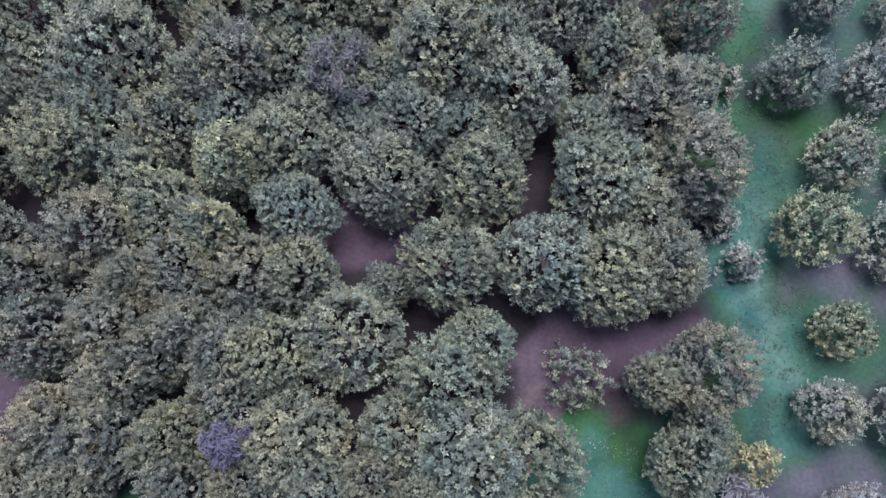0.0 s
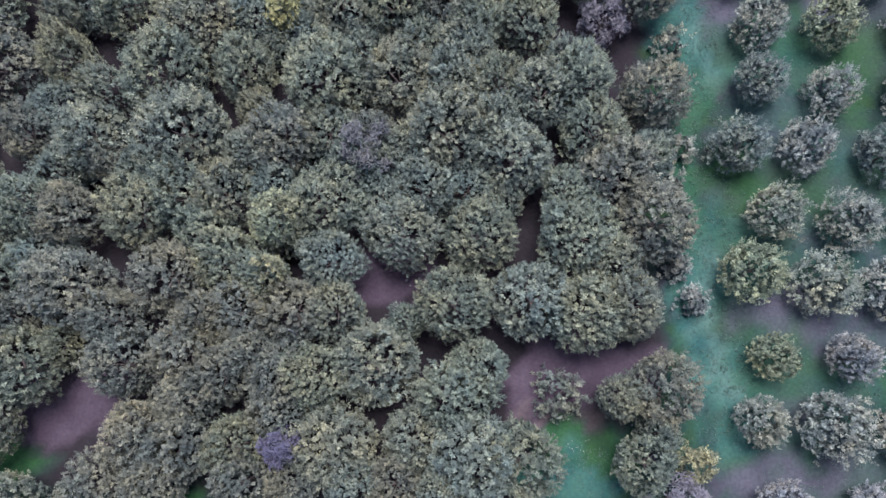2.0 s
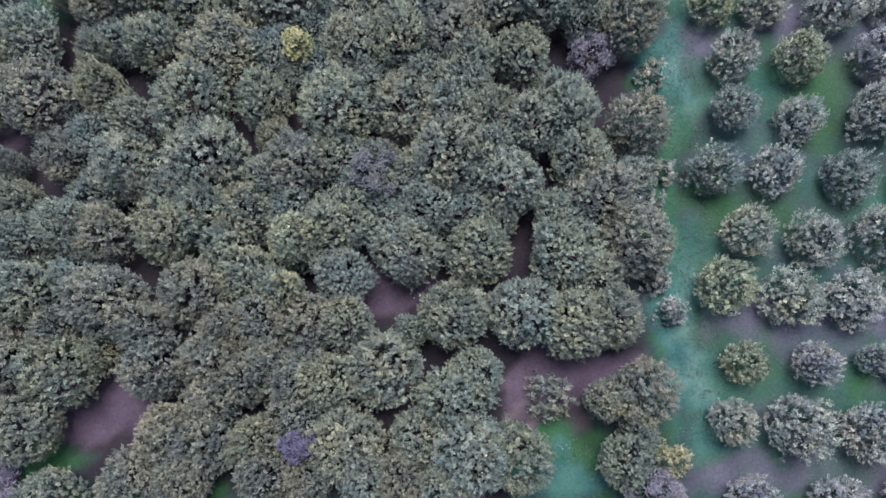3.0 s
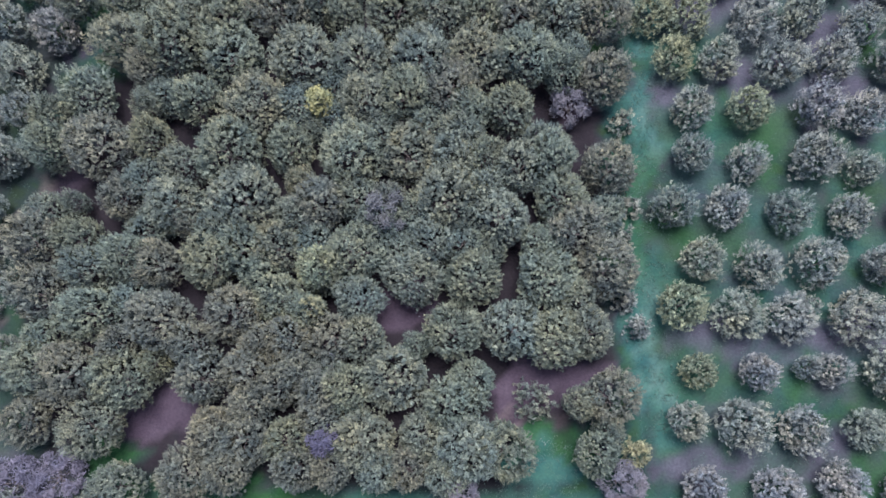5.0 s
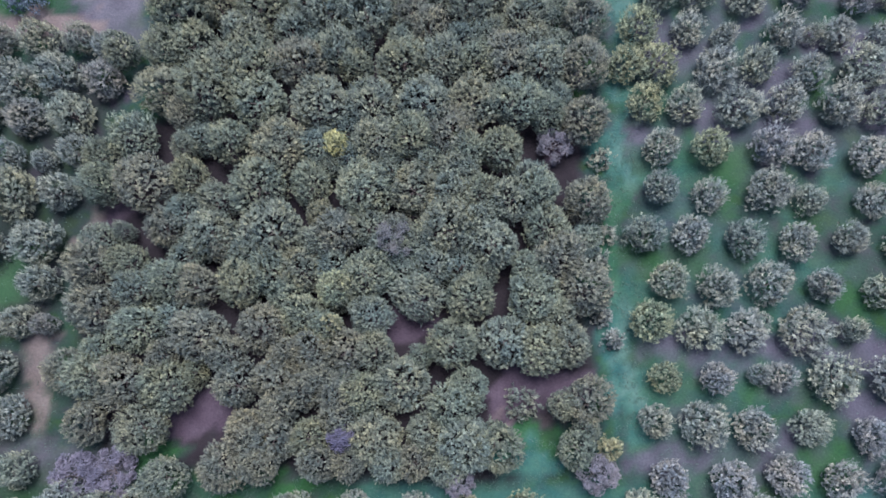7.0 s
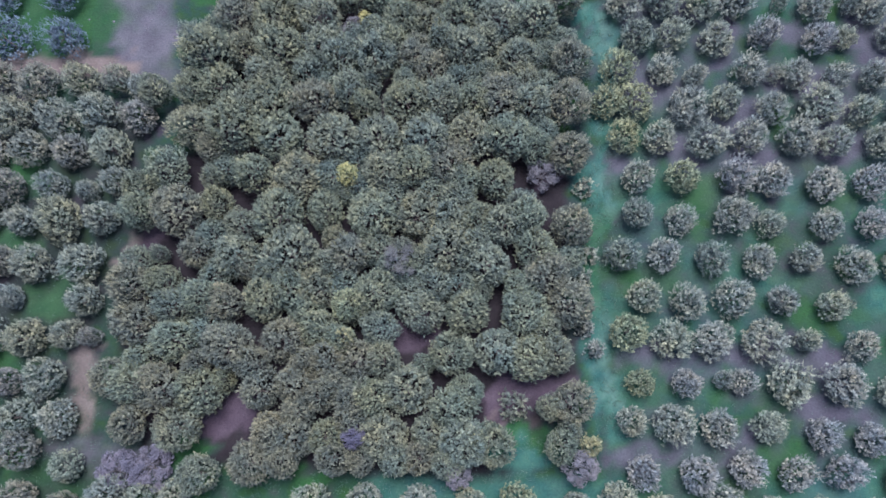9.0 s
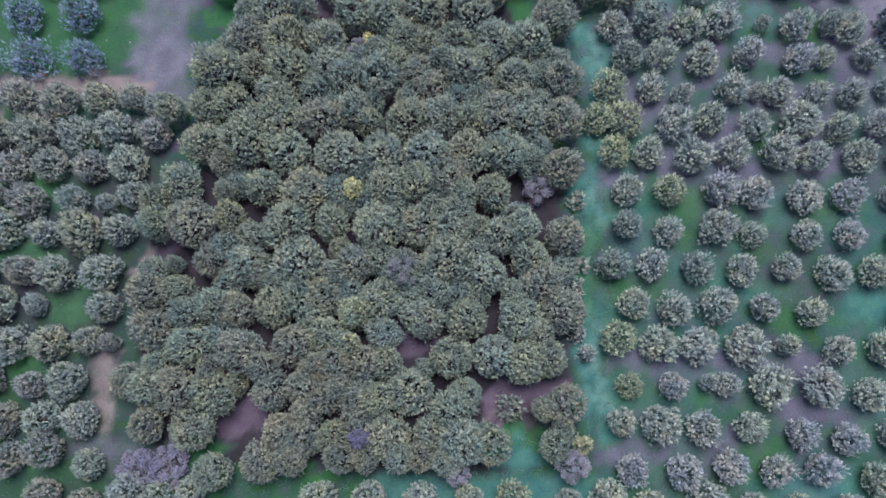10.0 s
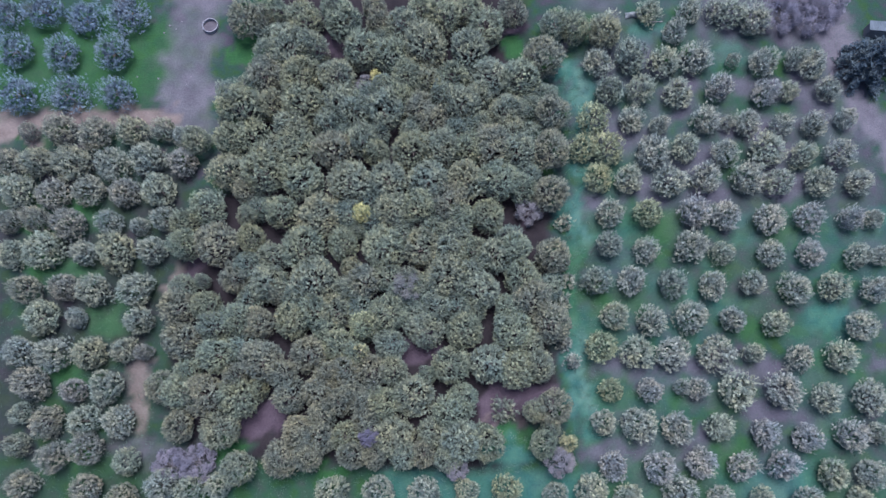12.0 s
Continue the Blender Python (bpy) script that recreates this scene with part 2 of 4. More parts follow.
# crowns of the old grove by the tint of their leaves
GROVE = []
GROVE.append(("GREEN", [(-21.3, 50.9, 1.67), (-13.7, 50.9, 1.81), (-2.9, 50.7, 1.8), (3.0, 50.5, 1.8), (-17.5, 49.3, 2.22), (-12.6, 49.1, 2.28), (-0.2, 49.3, 2.35), (5.0, 48.0, 2.34), (-10.1, 45.1, 2.4), (-6.7, 44.4, 1.91), (-5.3, 39.2, 1.62), (9.2, 41.0, 2.42)]))
GROVE.append(("GREEN", [(2.8, 32.2, 1.84), (-16.9, 28.6, 2.36), (5.9, 28.1, 2.34), (8.8, 27.0, 1.5), (-28.0, 25.3, 1.93), (-19.2, 24.7, 1.92), (-3.4, 24.9, 2.04), (1.5, 23.6, 1.78), (-30.4, 20.9, 1.69), (-12.1, 20.6, 1.76), (-7.3, 20.2, 2.34), (7.7, 19.9, 1.83)]))
GROVE.append(("GREEN", [(8.4, 16.5, 2.05), (-23.5, 12.2, 1.86), (-15.0, 12.8, 2.03), (-13.5, 10.7, 1.69), (-6.8, 12.6, 2.02), (6.8, 13.1, 1.62), (7.1, 10.6, 2.16), (-29.0, 6.5, 1.58), (-25.6, 8.2, 2.07), (-12.4, 9.2, 1.79), (-10.4, 8.3, 1.43), (7.4, 6.2, 2.11)]))
GROVE.append(("GREEN", [(-29.5, 4.3, 1.95), (-7.3, 2.9, 1.78), (1.5, 3.3, 1.55), (0.1, 1.8, 1.92), (10.0, -1.6, 1.51)]))
GROVE.append(("OLIVE", [(-17.5, 41.6, 2.31), (-4.6, 41.2, 2.03), (0.9, 41.3, 1.89), (-24.4, 37.3, 2.82), (-23.2, 34.1, 2.2), (-17.1, 37.9, 2.56), (-25.9, 33.7, 1.87), (-17.7, 32.1, 2.52), (-8.3, 31.9, 1.58), (-4.1, 32.0, 2.24), (-21.5, 29.3, 2.5), (-30.7, 23.4, 1.62)]))
GROVE.append(("OLIVE", [(4.7, 23.9, 1.95), (-22.7, 21.6, 1.6), (-16.5, 20.4, 2.35), (2.8, 19.8, 1.67), (-27.4, 13.7, 1.63), (-17.4, 12.0, 1.94), (-9.3, 11.3, 1.69), (1.6, 10.6, 2.0), (0.2, 6.7, 1.96), (-23.2, 3.4, 2.18), (-11.3, -0.7, 1.67), (3.6, -1.5, 1.96)]))
GROVE.append(("GREY", [(-17.5, 3.5, 1.75), (-9.0, 2.9, 1.86), (-14.3, -0.8, 1.83), (-23.6, 6.0, 1.5), (-20.8, 7.5, 2.22), (-11.7, 6.4, 1.77), (-8.5, 6.4, 1.89), (-10.8, 4.0, 1.4), (-16.4, -0.1, 1.83), (-14.0, 1.5, 1.46), (-9.1, 0.9, 1.61), (-13.4, 5.9, 1.41)]))
GROVE.append(("GREY", [(-8.8, 51.2, 1.53), (8.2, 50.1, 1.8), (-24.8, 49.7, 2.09), (-22.7, 49.9, 1.67), (-8.2, 49.0, 1.52), (11.8, 43.7, 2.37), (-21.8, 42.0, 2.25), (-3.2, 37.5, 1.87), (-1.6, 35.6, 1.86), (12.5, 36.3, 2.13), (-13.2, 32.1, 2.12), (5.4, 32.5, 2.37)]))
GROVE.append(("GREY", [(12.1, 31.6, 2.23), (-23.5, 27.3, 1.44), (12.0, 26.5, 2.05), (0.3, 25.5, 2.13), (-26.6, 20.9, 2.44), (12.0, 18.9, 1.99), (-24.4, 16.7, 1.57), (-19.5, 15.2, 1.23), (-9.7, 16.3, 1.97), (9.1, 14.1, 2.11), (-30.5, 13.4, 1.96), (-21.4, 11.7, 1.86)]))
GROVE.append(("GREY", [(11.4, 11.1, 2.08), (-29.6, 9.6, 2.08), (-15.5, 8.3, 2.06), (-31.8, 5.0, 1.6), (-26.9, 3.9, 2.14), (-14.2, 4.1, 1.95), (-12.1, 3.0, 1.63), (-29.6, 0.6, 1.73), (11.2, 2.0, 1.92), (-18.3, -3.0, 1.81), (-15.4, -2.6, 1.73), (-10.7, -2.6, 1.51)]))
GROVE.append(("GREY", [(-8.2, -2.7, 1.43), (-2.9, -2.6, 1.5)]))
GROVE.append(("BLUISH", [(-5.3, 48.5, 1.93), (-18.9, 45.4, 2.47), (-16.2, 45.5, 1.78), (2.9, 45.0, 2.39), (-24.1, 40.4, 1.36), (-13.2, 41.5, 2.17), (-12.7, 38.4, 2.15), (-0.5, 38.9, 1.48), (4.1, 38.9, 1.74), (5.5, 41.2, 2.16), (-18.3, 34.7, 2.13), (-10.8, 37.2, 2.01)]))
GROVE.append(("BLUISH", [(-8.1, 34.3, 1.33), (-7.3, 37.0, 2.21), (2.1, 37.6, 2.21), (-29.9, 33.8, 1.73), (-9.9, 33.3, 1.86), (-0.7, 32.3, 2.31), (8.5, 31.6, 2.17), (-11.3, 28.2, 2.62), (-6.9, 28.3, 2.16), (-2.1, 28.2, 2.48), (-23.2, 24.2, 1.2), (-6.4, 24.6, 2.13)]))
GROVE.append(("BLUISH", [(-20.2, 19.4, 1.59), (0.2, 19.7, 1.92), (0.9, 21.7, 1.76), (5.4, 19.1, 1.99), (-28.2, 16.7, 0.83), (-20.4, 16.4, 2.14), (-15.0, 16.6, 2.47), (-11.6, 15.4, 1.47), (2.5, 17.2, 1.48), (3.7, 15.2, 2.12), (-26.1, 11.3, 1.7), (-2.7, 10.8, 2.0)]))
GROVE.append(("BLUISH", [(-1.4, 13.4, 1.78), (-6.6, 9.2, 1.79), (-6.2, 6.4, 1.57), (4.5, 7.0, 2.2), (9.0, 9.1, 1.51)]))
GROVE.append(("BLUISH", [(-2.0, -0.4, 1.6), (1.1, -1.3, 2.27), (9.1, 1.7, 1.22), (-22.8, -3.9, 1.73), (-5.0, -2.7, 1.5), (-0.3, -3.1, 1.5)]))
GROVE.append(("TAN", [(-2.5, 45.4, 2.6), (-20.9, 38.0, 1.88), (-2.3, 41.2, 1.89), (7.4, 36.8, 2.0), (7.6, 34.3, 1.85), (-20.4, 32.1, 1.99), (-25.6, 29.7, 2.17), (2.0, 28.1, 2.21), (-14.8, 24.1, 2.47), (-2.9, 20.1, 2.21), (-11.0, 17.8, 1.24), (-0.2, 16.7, 2.38)]))
GROVE.append(("TAN", [(-12.6, 13.0, 1.95), (9.7, 6.6, 1.8), (-4.0, 3.6, 2.25), (-24.9, 0.1, 2.07), (-6.1, -0.8, 2.2)]))
GROVE.append(("LOW", [(-10.5, 22.7, 1.14), (6.9, 21.2, 1.59), (3.1, 13.0, 1.21)]))
GROVE.append(("GREY", [(-18.5, 6.0, 1.57), (-4.3, 16.8, 1.23)]))
GROVE.append(("BLUISH", [(-14.3, 35.6, 1.6)]))
GROVE.append(("OLIVE", [(-21.1, 4.6, 1.09)]))
GROVE.append(("GREEN", [(-2.4, 5.7, 0.94)]))
GROVE.append(("BLUISH", [(13.6, 48.6, 1.78)]))
GROVE.append(("GREEN", [(16.0, 47.9, 1.78)]))
GROVE.append(("TAN", [(19.7, 47.3, 1.98)]))
GROVE.append(("LOW", [(-23.0, 9.5, 1.7), (-4.0, 13.0, 1.51), (-10.0, 13.5, 1.57), (1.0, 13.5, 1.57), (-22.5, 14.5, 1.6), (-17.5, 14.5, 1.51), (-5.5, 15.0, 1.66), (-3.0, 15.5, 1.56), (11.5, 15.5, 1.62), (-30.5, 16.0, 1.59), (-7.0, 17.0, 1.77), (-23.0, 18.5, 1.66), (-5.0, 22.0, 1.53), (-1.5, 22.5, 1.52)]))
GROVE.append(("LOW", [(-9.0, 23.5, 1.51), (-11.5, 24.5, 1.8), (-22.0, 25.5, 1.52), (-9.0, 26.0, 1.51), (9.5, 29.0, 1.57), (10.0, 34.0, 1.52), (-12.0, 34.5, 1.51), (1.5, 34.5, 1.75), (-4.0, 35.0, 1.56), (4.0, 35.5, 1.57), (10.0, 37.5, 1.59), (12.0, 39.0, 1.57), (-9.5, 39.5, 1.58), (-26.5, 40.0, 1.55)]))
GROVE.append(("LOW", [(-7.5, 40.5, 1.61), (-22.0, 45.5, 1.58), (-7.5, 47.0, 1.55), (-21.5, 48.0, 1.53)]))
GROVE.append(("BLUISH", [(11.0, -0.1, 1.06)]))
# LOW is darker and cooler: shade of the taller crowns put into the leaf tint
TINTS = {"GREEN": (1.08, 1.13, 1.06), "OLIVE": (1.02, 1.02, 0.91), "GREY": (1.0, 0.955, 0.945), "BLUISH": (1.06, 1.105, 1.10), "TAN": (1.08, 1.06, 0.985), "LILAC": (1.06, 1.0, 1.14), "LOW": (0.87, 0.96, 1.0)}


# ---- ground: one sheet, fine in the middle, reaching the horizon ----
def lattice(rng, size=128):
    return rng.random((size, size))


def value_noise(tab, x, y, scale):
    """Smooth noise of numpy arrays from a table of random numbers."""
    u, v = x / scale + 500.0, y / scale + 500.0
    i, j = np.floor(u).astype(int), np.floor(v).astype(int)
    f, g = u - i, v - j
    f, g = f * f * (3 - 2 * f), g * g * (3 - 2 * g)
    s = tab.shape[0]
    t = lambda k, l: tab[(i + k) % s, (j + l) % s]
    return (t(0, 0) * (1 - f) + t(1, 0) * f) * (1 - g) + (t(0, 1) * (1 - f) + t(1, 1) * f) * g


# patches on the orchard floors: (x, y, radius)
GREEN_PATCHES = [(25.9, 23.0, 1.7), (24.5, 18.7, 1.3), (20.8, 14.6, 2.2), (22.6, 15.0, 1.5), (19.1, 14.0, 1.2), (20.2, 4.4, 1.2), (26.1, 2.7, 2.0), (30.2, 2.2, 1.5), (24.3, 2.5, 1.0), (30.6, -2.9, 1.0), (25.9, 21.1, 1.2), (24.9, 22.0, 1.5), (25.9, 14.2, 1.6), (42.9, 36.1, 1.5), (27.9, 11.9, 1.0), (33.9, 10.2, 1.5), (42.8, 0.1, 1.5), (31.9, -2.8, 1.9), (40.4, 21.5, 1.6), (17.4, 15.0, 1.7), (48.4, 12.6, 1.8), (29.0, 6.4, 0.8)]
WEST_GREEN = [(-39.5, 12.4, 2.0), (-43.6, 26.0, 2.3), (-47.2, 18.5, 2.8), (-43.9, 7.0, 1.9), (-37.2, 15.4, 1.5), (-43.5, 18.5, 1.7), (-41.8, 25.1, 1.7), (-49.4, 23.4, 1.2), (-35.8, 22.5, 0.8), (-41.8, -3.0, 1.5)]
SOIL_PATCHES = [(17.9, 27.4, 1.6), (22.8, 28.2, 1.6), (19.1, 6.6, 2.5), (21.4, 5.0, 1.5), (27.4, 6.3, 2.5), (24.6, 5.4, 1.2), (19.1, 1.0, 1.1), (28.1, 2.3, 1.2), (16.5, -2.1, 2.3), (21.5, -1.9, 2.0), (27.2, -2.1, 2.4), (20.8, -3.6, 1.2), (25.8, -3.3, 1.4), (26.5, 36.6, 1.8), (33.0, 6.7, 1.9), (35.4, 1.3, 2.8), (38.8, 1.0, 2.2), (30.4, 6.3, 1.9), (19.5, -2.2, 3.4), (17.5, 26.5, 2.7), (35.3, 6.0, 2.5), (48.8, 6.8, 1.9), (35.8, 40.3, 2.8), (24.2, 26.6, 2.7), (41.2, 27.7, 2.7), (30.9, 26.5, 2.3), (41.3, 40.2, 2.8)]
PALE_PATCHES = [(16.2, 25.5, 1.5), (16.9, 22.6, 1.3), (32.2, 13.7, 1.6), (29.1, 18.2, 1.2), (16.6, 12.5, 1.3), (20.5, 22.8, 1.2), (15.0, 8.1, 1.3), (16.2, 2.7, 1.2), (43.8, 12.0, 2.8), (34.0, 23.6, 1.7), (35.1, 21.2, 1.9), (16.4, 41.4, 1.8), (30.9, -6.1, 3.7), (37.0, -6.6, 3.1), (43.9, -0.5, 1.5), (26.6, 14.9, 2.0), (35.5, 45.0, 1.7), (51.5, 24.8, 1.6), (16.0, 12.4, 1.7)]


def build_ground():
    rng = np.random.default_rng(5)
    t1, t2, t3 = lattice(rng), lattice(rng), lattice(rng)
    inner_x, inner_y = np.arange(-66, 66.1, 0.6), np.arange(-22, 66.1, 0.6)
    far = np.array([6, 20, 60, 160, 400, 900, 2000.0])
    xs = np.concatenate([inner_x[0] - far[::-1], inner_x, inner_x[-1] + far])
    ys = np.concatenate([inner_y[0] - far[::-1], inner_y, inner_y[-1] + far])
    X, Y = np.meshgrid(xs, ys)
    wob = lambda amp: (X + amp * (value_noise(t1, X, Y, 2.2) + 0.6 * value_noise(t3, X, Y, 0.9) - 0.8), Y + amp * (value_noise(t2, X, Y, 2.2) + 0.6 * value_noise(t1, X, Y, 0.8) - 0.8))
    WX, WY = wob(2.6)
    step = lambda d, soft: np.clip(0.5 - d / soft, 0, 1) ** 2 * (3 - 2 * np.clip(0.5 - d / soft, 0, 1))

    def blob(x, y, rx, ry, soft=0.7):
        d = (np.hypot((WX - x) / rx, (WY - y) / ry) - 1) * min(rx, ry)
        return step(d, soft)

    def strip(pts, half, soft=0.9):
        best = np.full(X.shape, 1e9)
        for (x0, y0), (x1, y1) in zip(pts, pts[1:]):
            ux, uy = x1 - x0, y1 - y0
            k = np.clip(((WX - x0) * ux + (WY - y0) * uy) / (ux * ux + uy * uy), 0, 1)
            best = np.minimum(best, np.hypot(WX - x0 - k * ux, WY - y0 - k * uy))
        return step(best - half, soft)

    top = lambda *parts: np.clip(np.maximum.reduce(parts), 0, 1)
    patch = value_noise(t2, X, Y, 5.0) * 0.6 + value_noise(t3, X, Y, 1.8) * 0.4
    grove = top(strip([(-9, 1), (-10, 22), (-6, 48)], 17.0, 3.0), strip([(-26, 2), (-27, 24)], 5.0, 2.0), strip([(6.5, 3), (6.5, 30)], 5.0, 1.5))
    track = strip([(16.6, 44), (16.4, 31), (15.3, 22), (14.3, 15), (14.3, 7), (15.0, 0)], 1.0, 1.4)
    east = step(15.5 - X, 2.0) * step(X - 52, 4.0)
    south = step(Y + 4.2 + 0.04 * X, 1.6) * step(X - 16, 2)
    west = step(X + 31, 3.0) * step(Y - 37, 2.0)
    W = {}
    # floor under the grove, with the shade of its crowns painted in
    W["shaded_litter"] = grove * (1 - 0.9 * track)
    many = lambda spots, flat, soft: top(*[blob(x, y, r, r * flat, soft) for x, y, r in spots])
    W["soil"] = np.clip(0.85 * many(SOIL_PATCHES, 0.45, 1.8) + (0.22 + 0.63 * step(27 - Y, 8.0)) * east * step(0.5 - patch, 0.5) + 0.12 * west * step(0.5 - patch, 0.25), 0, 0.9)
    W["sward"] = np.clip(track + 0.8 * many(PALE_PATCHES, 0.6, 2.2) + east * (0.4 - 0.22 * step(27 - Y, 8.0)) * step(0.5 - value_noise(t1, X, Y, 7.0), 0.4) + 0.8 * south * step(-8 - X, 3) + blob(6.1, -3.0, 2.6, 2.2) + blob(16.5, 42, 2.4, 2.0) + blob(12.6, 24.2, 2.0, 1.6)
                         + blob(26.0, 48.2, 2.5, 1.4), 0, 1)
    W["lush"] = np.clip(0.8 * many(GREEN_PATCHES, 0.6, 1.8) + many(WEST_GREEN, 0.7, 1.5) + east * (0.4 - 0.15 * step(27 - Y, 8.0)) * step(value_noise(t3, X, Y, 6.0) - 0.42, 0.5) + 0.35 * south * step(X + 8, 3) + west * (0.05 + 0.22 * step(value_noise(t1, X, Y, 4.5) - 0.48, 0.5)) + blob(8.4, 46.6, 2.2, 1.6) + blob(-23.3, -2.2, 1.8, 1.2)
                        + blob(-13.5, -4.2, 2.0, 1.0) + blob(-25, 47, 3.0, 2.2) + 0.75 * strip([(-60, 46), (-40, 46)], 6.5, 2.0) + 0.9 * blob(7.2, -1.0, 2.6, 0.8) + 0.9 * blob(-39.5, 12.4, 2.2, 2.0), 0, 1)
    clear = top(blob(-23.3, -2.2, 2.0, 1.4), blob(6.3, -2.4, 2.8, 2.2), blob(9.6, -1.6, 2.6, 1.7), blob(13.2, 2.0, 1.4, 5.0), blob(8.4, 46.6, 2.4, 1.8), blob(-13.5, -4.2, 2.2, 1.2), south, blob(-25, 47, 3.2, 2.4))
    # left out of clearings; shade between the west trees painted in as well
    W["shaded_litter"] = top(W["shaded_litter"] * (1 - clear), 0.6 * west * (1 - many(WEST_GREEN, 0.9, 2.5)) * step(Y - 34, 2.0) * (0.4 + 0.6 * step(0.45 - patch, 0.4)))
    W["soil"] = W["soil"] * (1 - track) * (1 - 0.8 * south)
    stretch = step(abs(Y - 16) - 5, 4.0)
    W["lush"] = np.maximum(W["lush"] * (1 - track), 0.7 * stretch * strip([(15.3, 22), (14.6, 15), (14.6, 9)], 1.4, 1.6))
    W["earth"] = top(strip([(-70, 36.5), (-55, 37.2), (-45, 38.4), (-34, 38.2)], 1.2), strip([(-70, 35.6), (-52, 36.4)], 1.9), 0.8 * strip([(-35.2, 7.5), (-35.4, 3), (-34.8, 0.6)], 1.2, 1.4), 0.8 * blob(-32.2, 17.4, 1.1, 1.6), 0.45 * strip([(4.6, 0.5), (7.0, 0.1), (9.4, 0.3)], 0.25, 0.6))
    W["bare"] = 0.9 * grove * top(blob(-3.9, 8.7, 2.6, 2.2), blob(5.8, 2.6, 3.2, 2.6), blob(9.0, 3.4, 2.4, 1.4), blob(-21.4, 1.0, 2.8, 2.4), blob(-15.5, 47.6, 2.2, 1.2), blob(8.8, 49, 2.0, 0.8), blob(8.8, 24.6, 1.6, 1.2),
                            blob(12.6, 8.8, 1.2, 2.2), 0.7 * blob(-29.2, 18.2, 1.4, 1.2))
    W["worn"] = 0.7 * strip([(16.9, 44), (16.7, 31), (15.7, 22), (14.8, 15), (14.8, 7), (15.4, 0)], 0.6, 1.2) * step(0.42 - value_noise(t2, X * 2.5, Y * 0.5, 1.2), 0.6)
    W["dust"] = np.clip((0.55 + 0.45 * step(0.5 - patch, 0.5)) * strip([(-32, 54), (-32.5, 45), (-31.6, 37.5)], 3.2, 2.4) + strip([(44, 66), (48.5, 48), (51, 38), (56, 28), (62, 20)], 2.2, 2.0)
                        + 0.6 * blob(46, 50, 4.5, 3.5, 2) + 0.6 * blob(-29, -3.6, 4, 1.6, 2) + 0.7 * blob(-35.4, -2.0, 2.4, 0.9, 1.5), 0, 1)
    Z = 0.10 * (value_noise(t1, X, Y, 3.0) - 0.5) + 0.05 * (value_noise(t2, X, Y, 1.1) - 0.5) - 0.05 * track
    ny, nx = X.shape
    me = bpy.data.meshes.new("ground")
    idx = np.arange(nx * ny).reshape(ny, nx)
    quads = np.stack([idx[:-1, :-1], idx[:-1, 1:], idx[1:, 1:], idx[1:, :-1]], -1).reshape(-1, 4)
    me.from_pydata(np.stack([X, Y, Z], -1).reshape(-1, 3).tolist(), [], quads.tolist())
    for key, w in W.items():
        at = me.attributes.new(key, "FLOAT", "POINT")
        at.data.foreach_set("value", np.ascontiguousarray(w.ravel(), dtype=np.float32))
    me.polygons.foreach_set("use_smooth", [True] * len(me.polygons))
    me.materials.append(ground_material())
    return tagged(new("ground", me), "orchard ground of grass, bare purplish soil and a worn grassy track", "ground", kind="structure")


build_ground()


# ---- trees ----
def mesh_object(name, verts, faces, material, parent=None, label="", smooth=False):
    me = bpy.data.meshes.new(name)
    me.from_pydata(verts, [], faces)
    me.materials.append(material)
    if smooth:
        me.polygons.foreach_set("use_smooth", [True] * len(me.polygons))
    ob = new(name, me)
    ob.parent = parent
    return tagged(ob, label)


def part(name, bm, material, parent, label="", smooth=False):
    me = bpy.data.meshes.new(name)
    bm.to_mesh(me)
    bm.free()
    me.materials.append(material)
    if smooth:
        me.polygons.foreach_set("use_smooth", [True] * len(me.polygons))
    ob = new(name, me)
    ob.parent = parent
    return tagged(ob, label)


def unit(v):
    return v / np.maximum(np.linalg.norm(v, axis=-1, keepdims=True), 1e-9)


def leaf_quads(rng, pos, out, length, width, droop=0.15, fold=0.25):
    """Folded pointed leaves at pos, facing about out: vertex and face lists."""
    n = len(pos)
    normal = unit(out + 0.55 * rng.normal(size=(n, 3)))
    along = unit(np.cross(normal, rng.normal(size=(n, 3))))
    side = np.cross(normal, along)
    s = rng.uniform(0.65, 1.35, (n, 1))
    L, Wd = length * s, width * s * rng.uniform(0.8, 1.2, (n, 1))
    base = pos - along * L * 0.5
    tip = pos + along * L * 0.5 - normal * L * droop
    left = pos + side * Wd * 0.5 + normal * Wd * fold
    right = pos - side * Wd * 0.5 + normal * Wd * fold
    verts = np.stack([base, right, tip, left], 1).reshape(-1, 3)
    k = np.arange(n)[:, None] * 4
    faces = np.concatenate([k + np.array([[0, 1, 2]]), k + np.array([[0, 2, 3]])], 1).reshape(-1, 3)
    return verts.tolist(), faces.tolist()


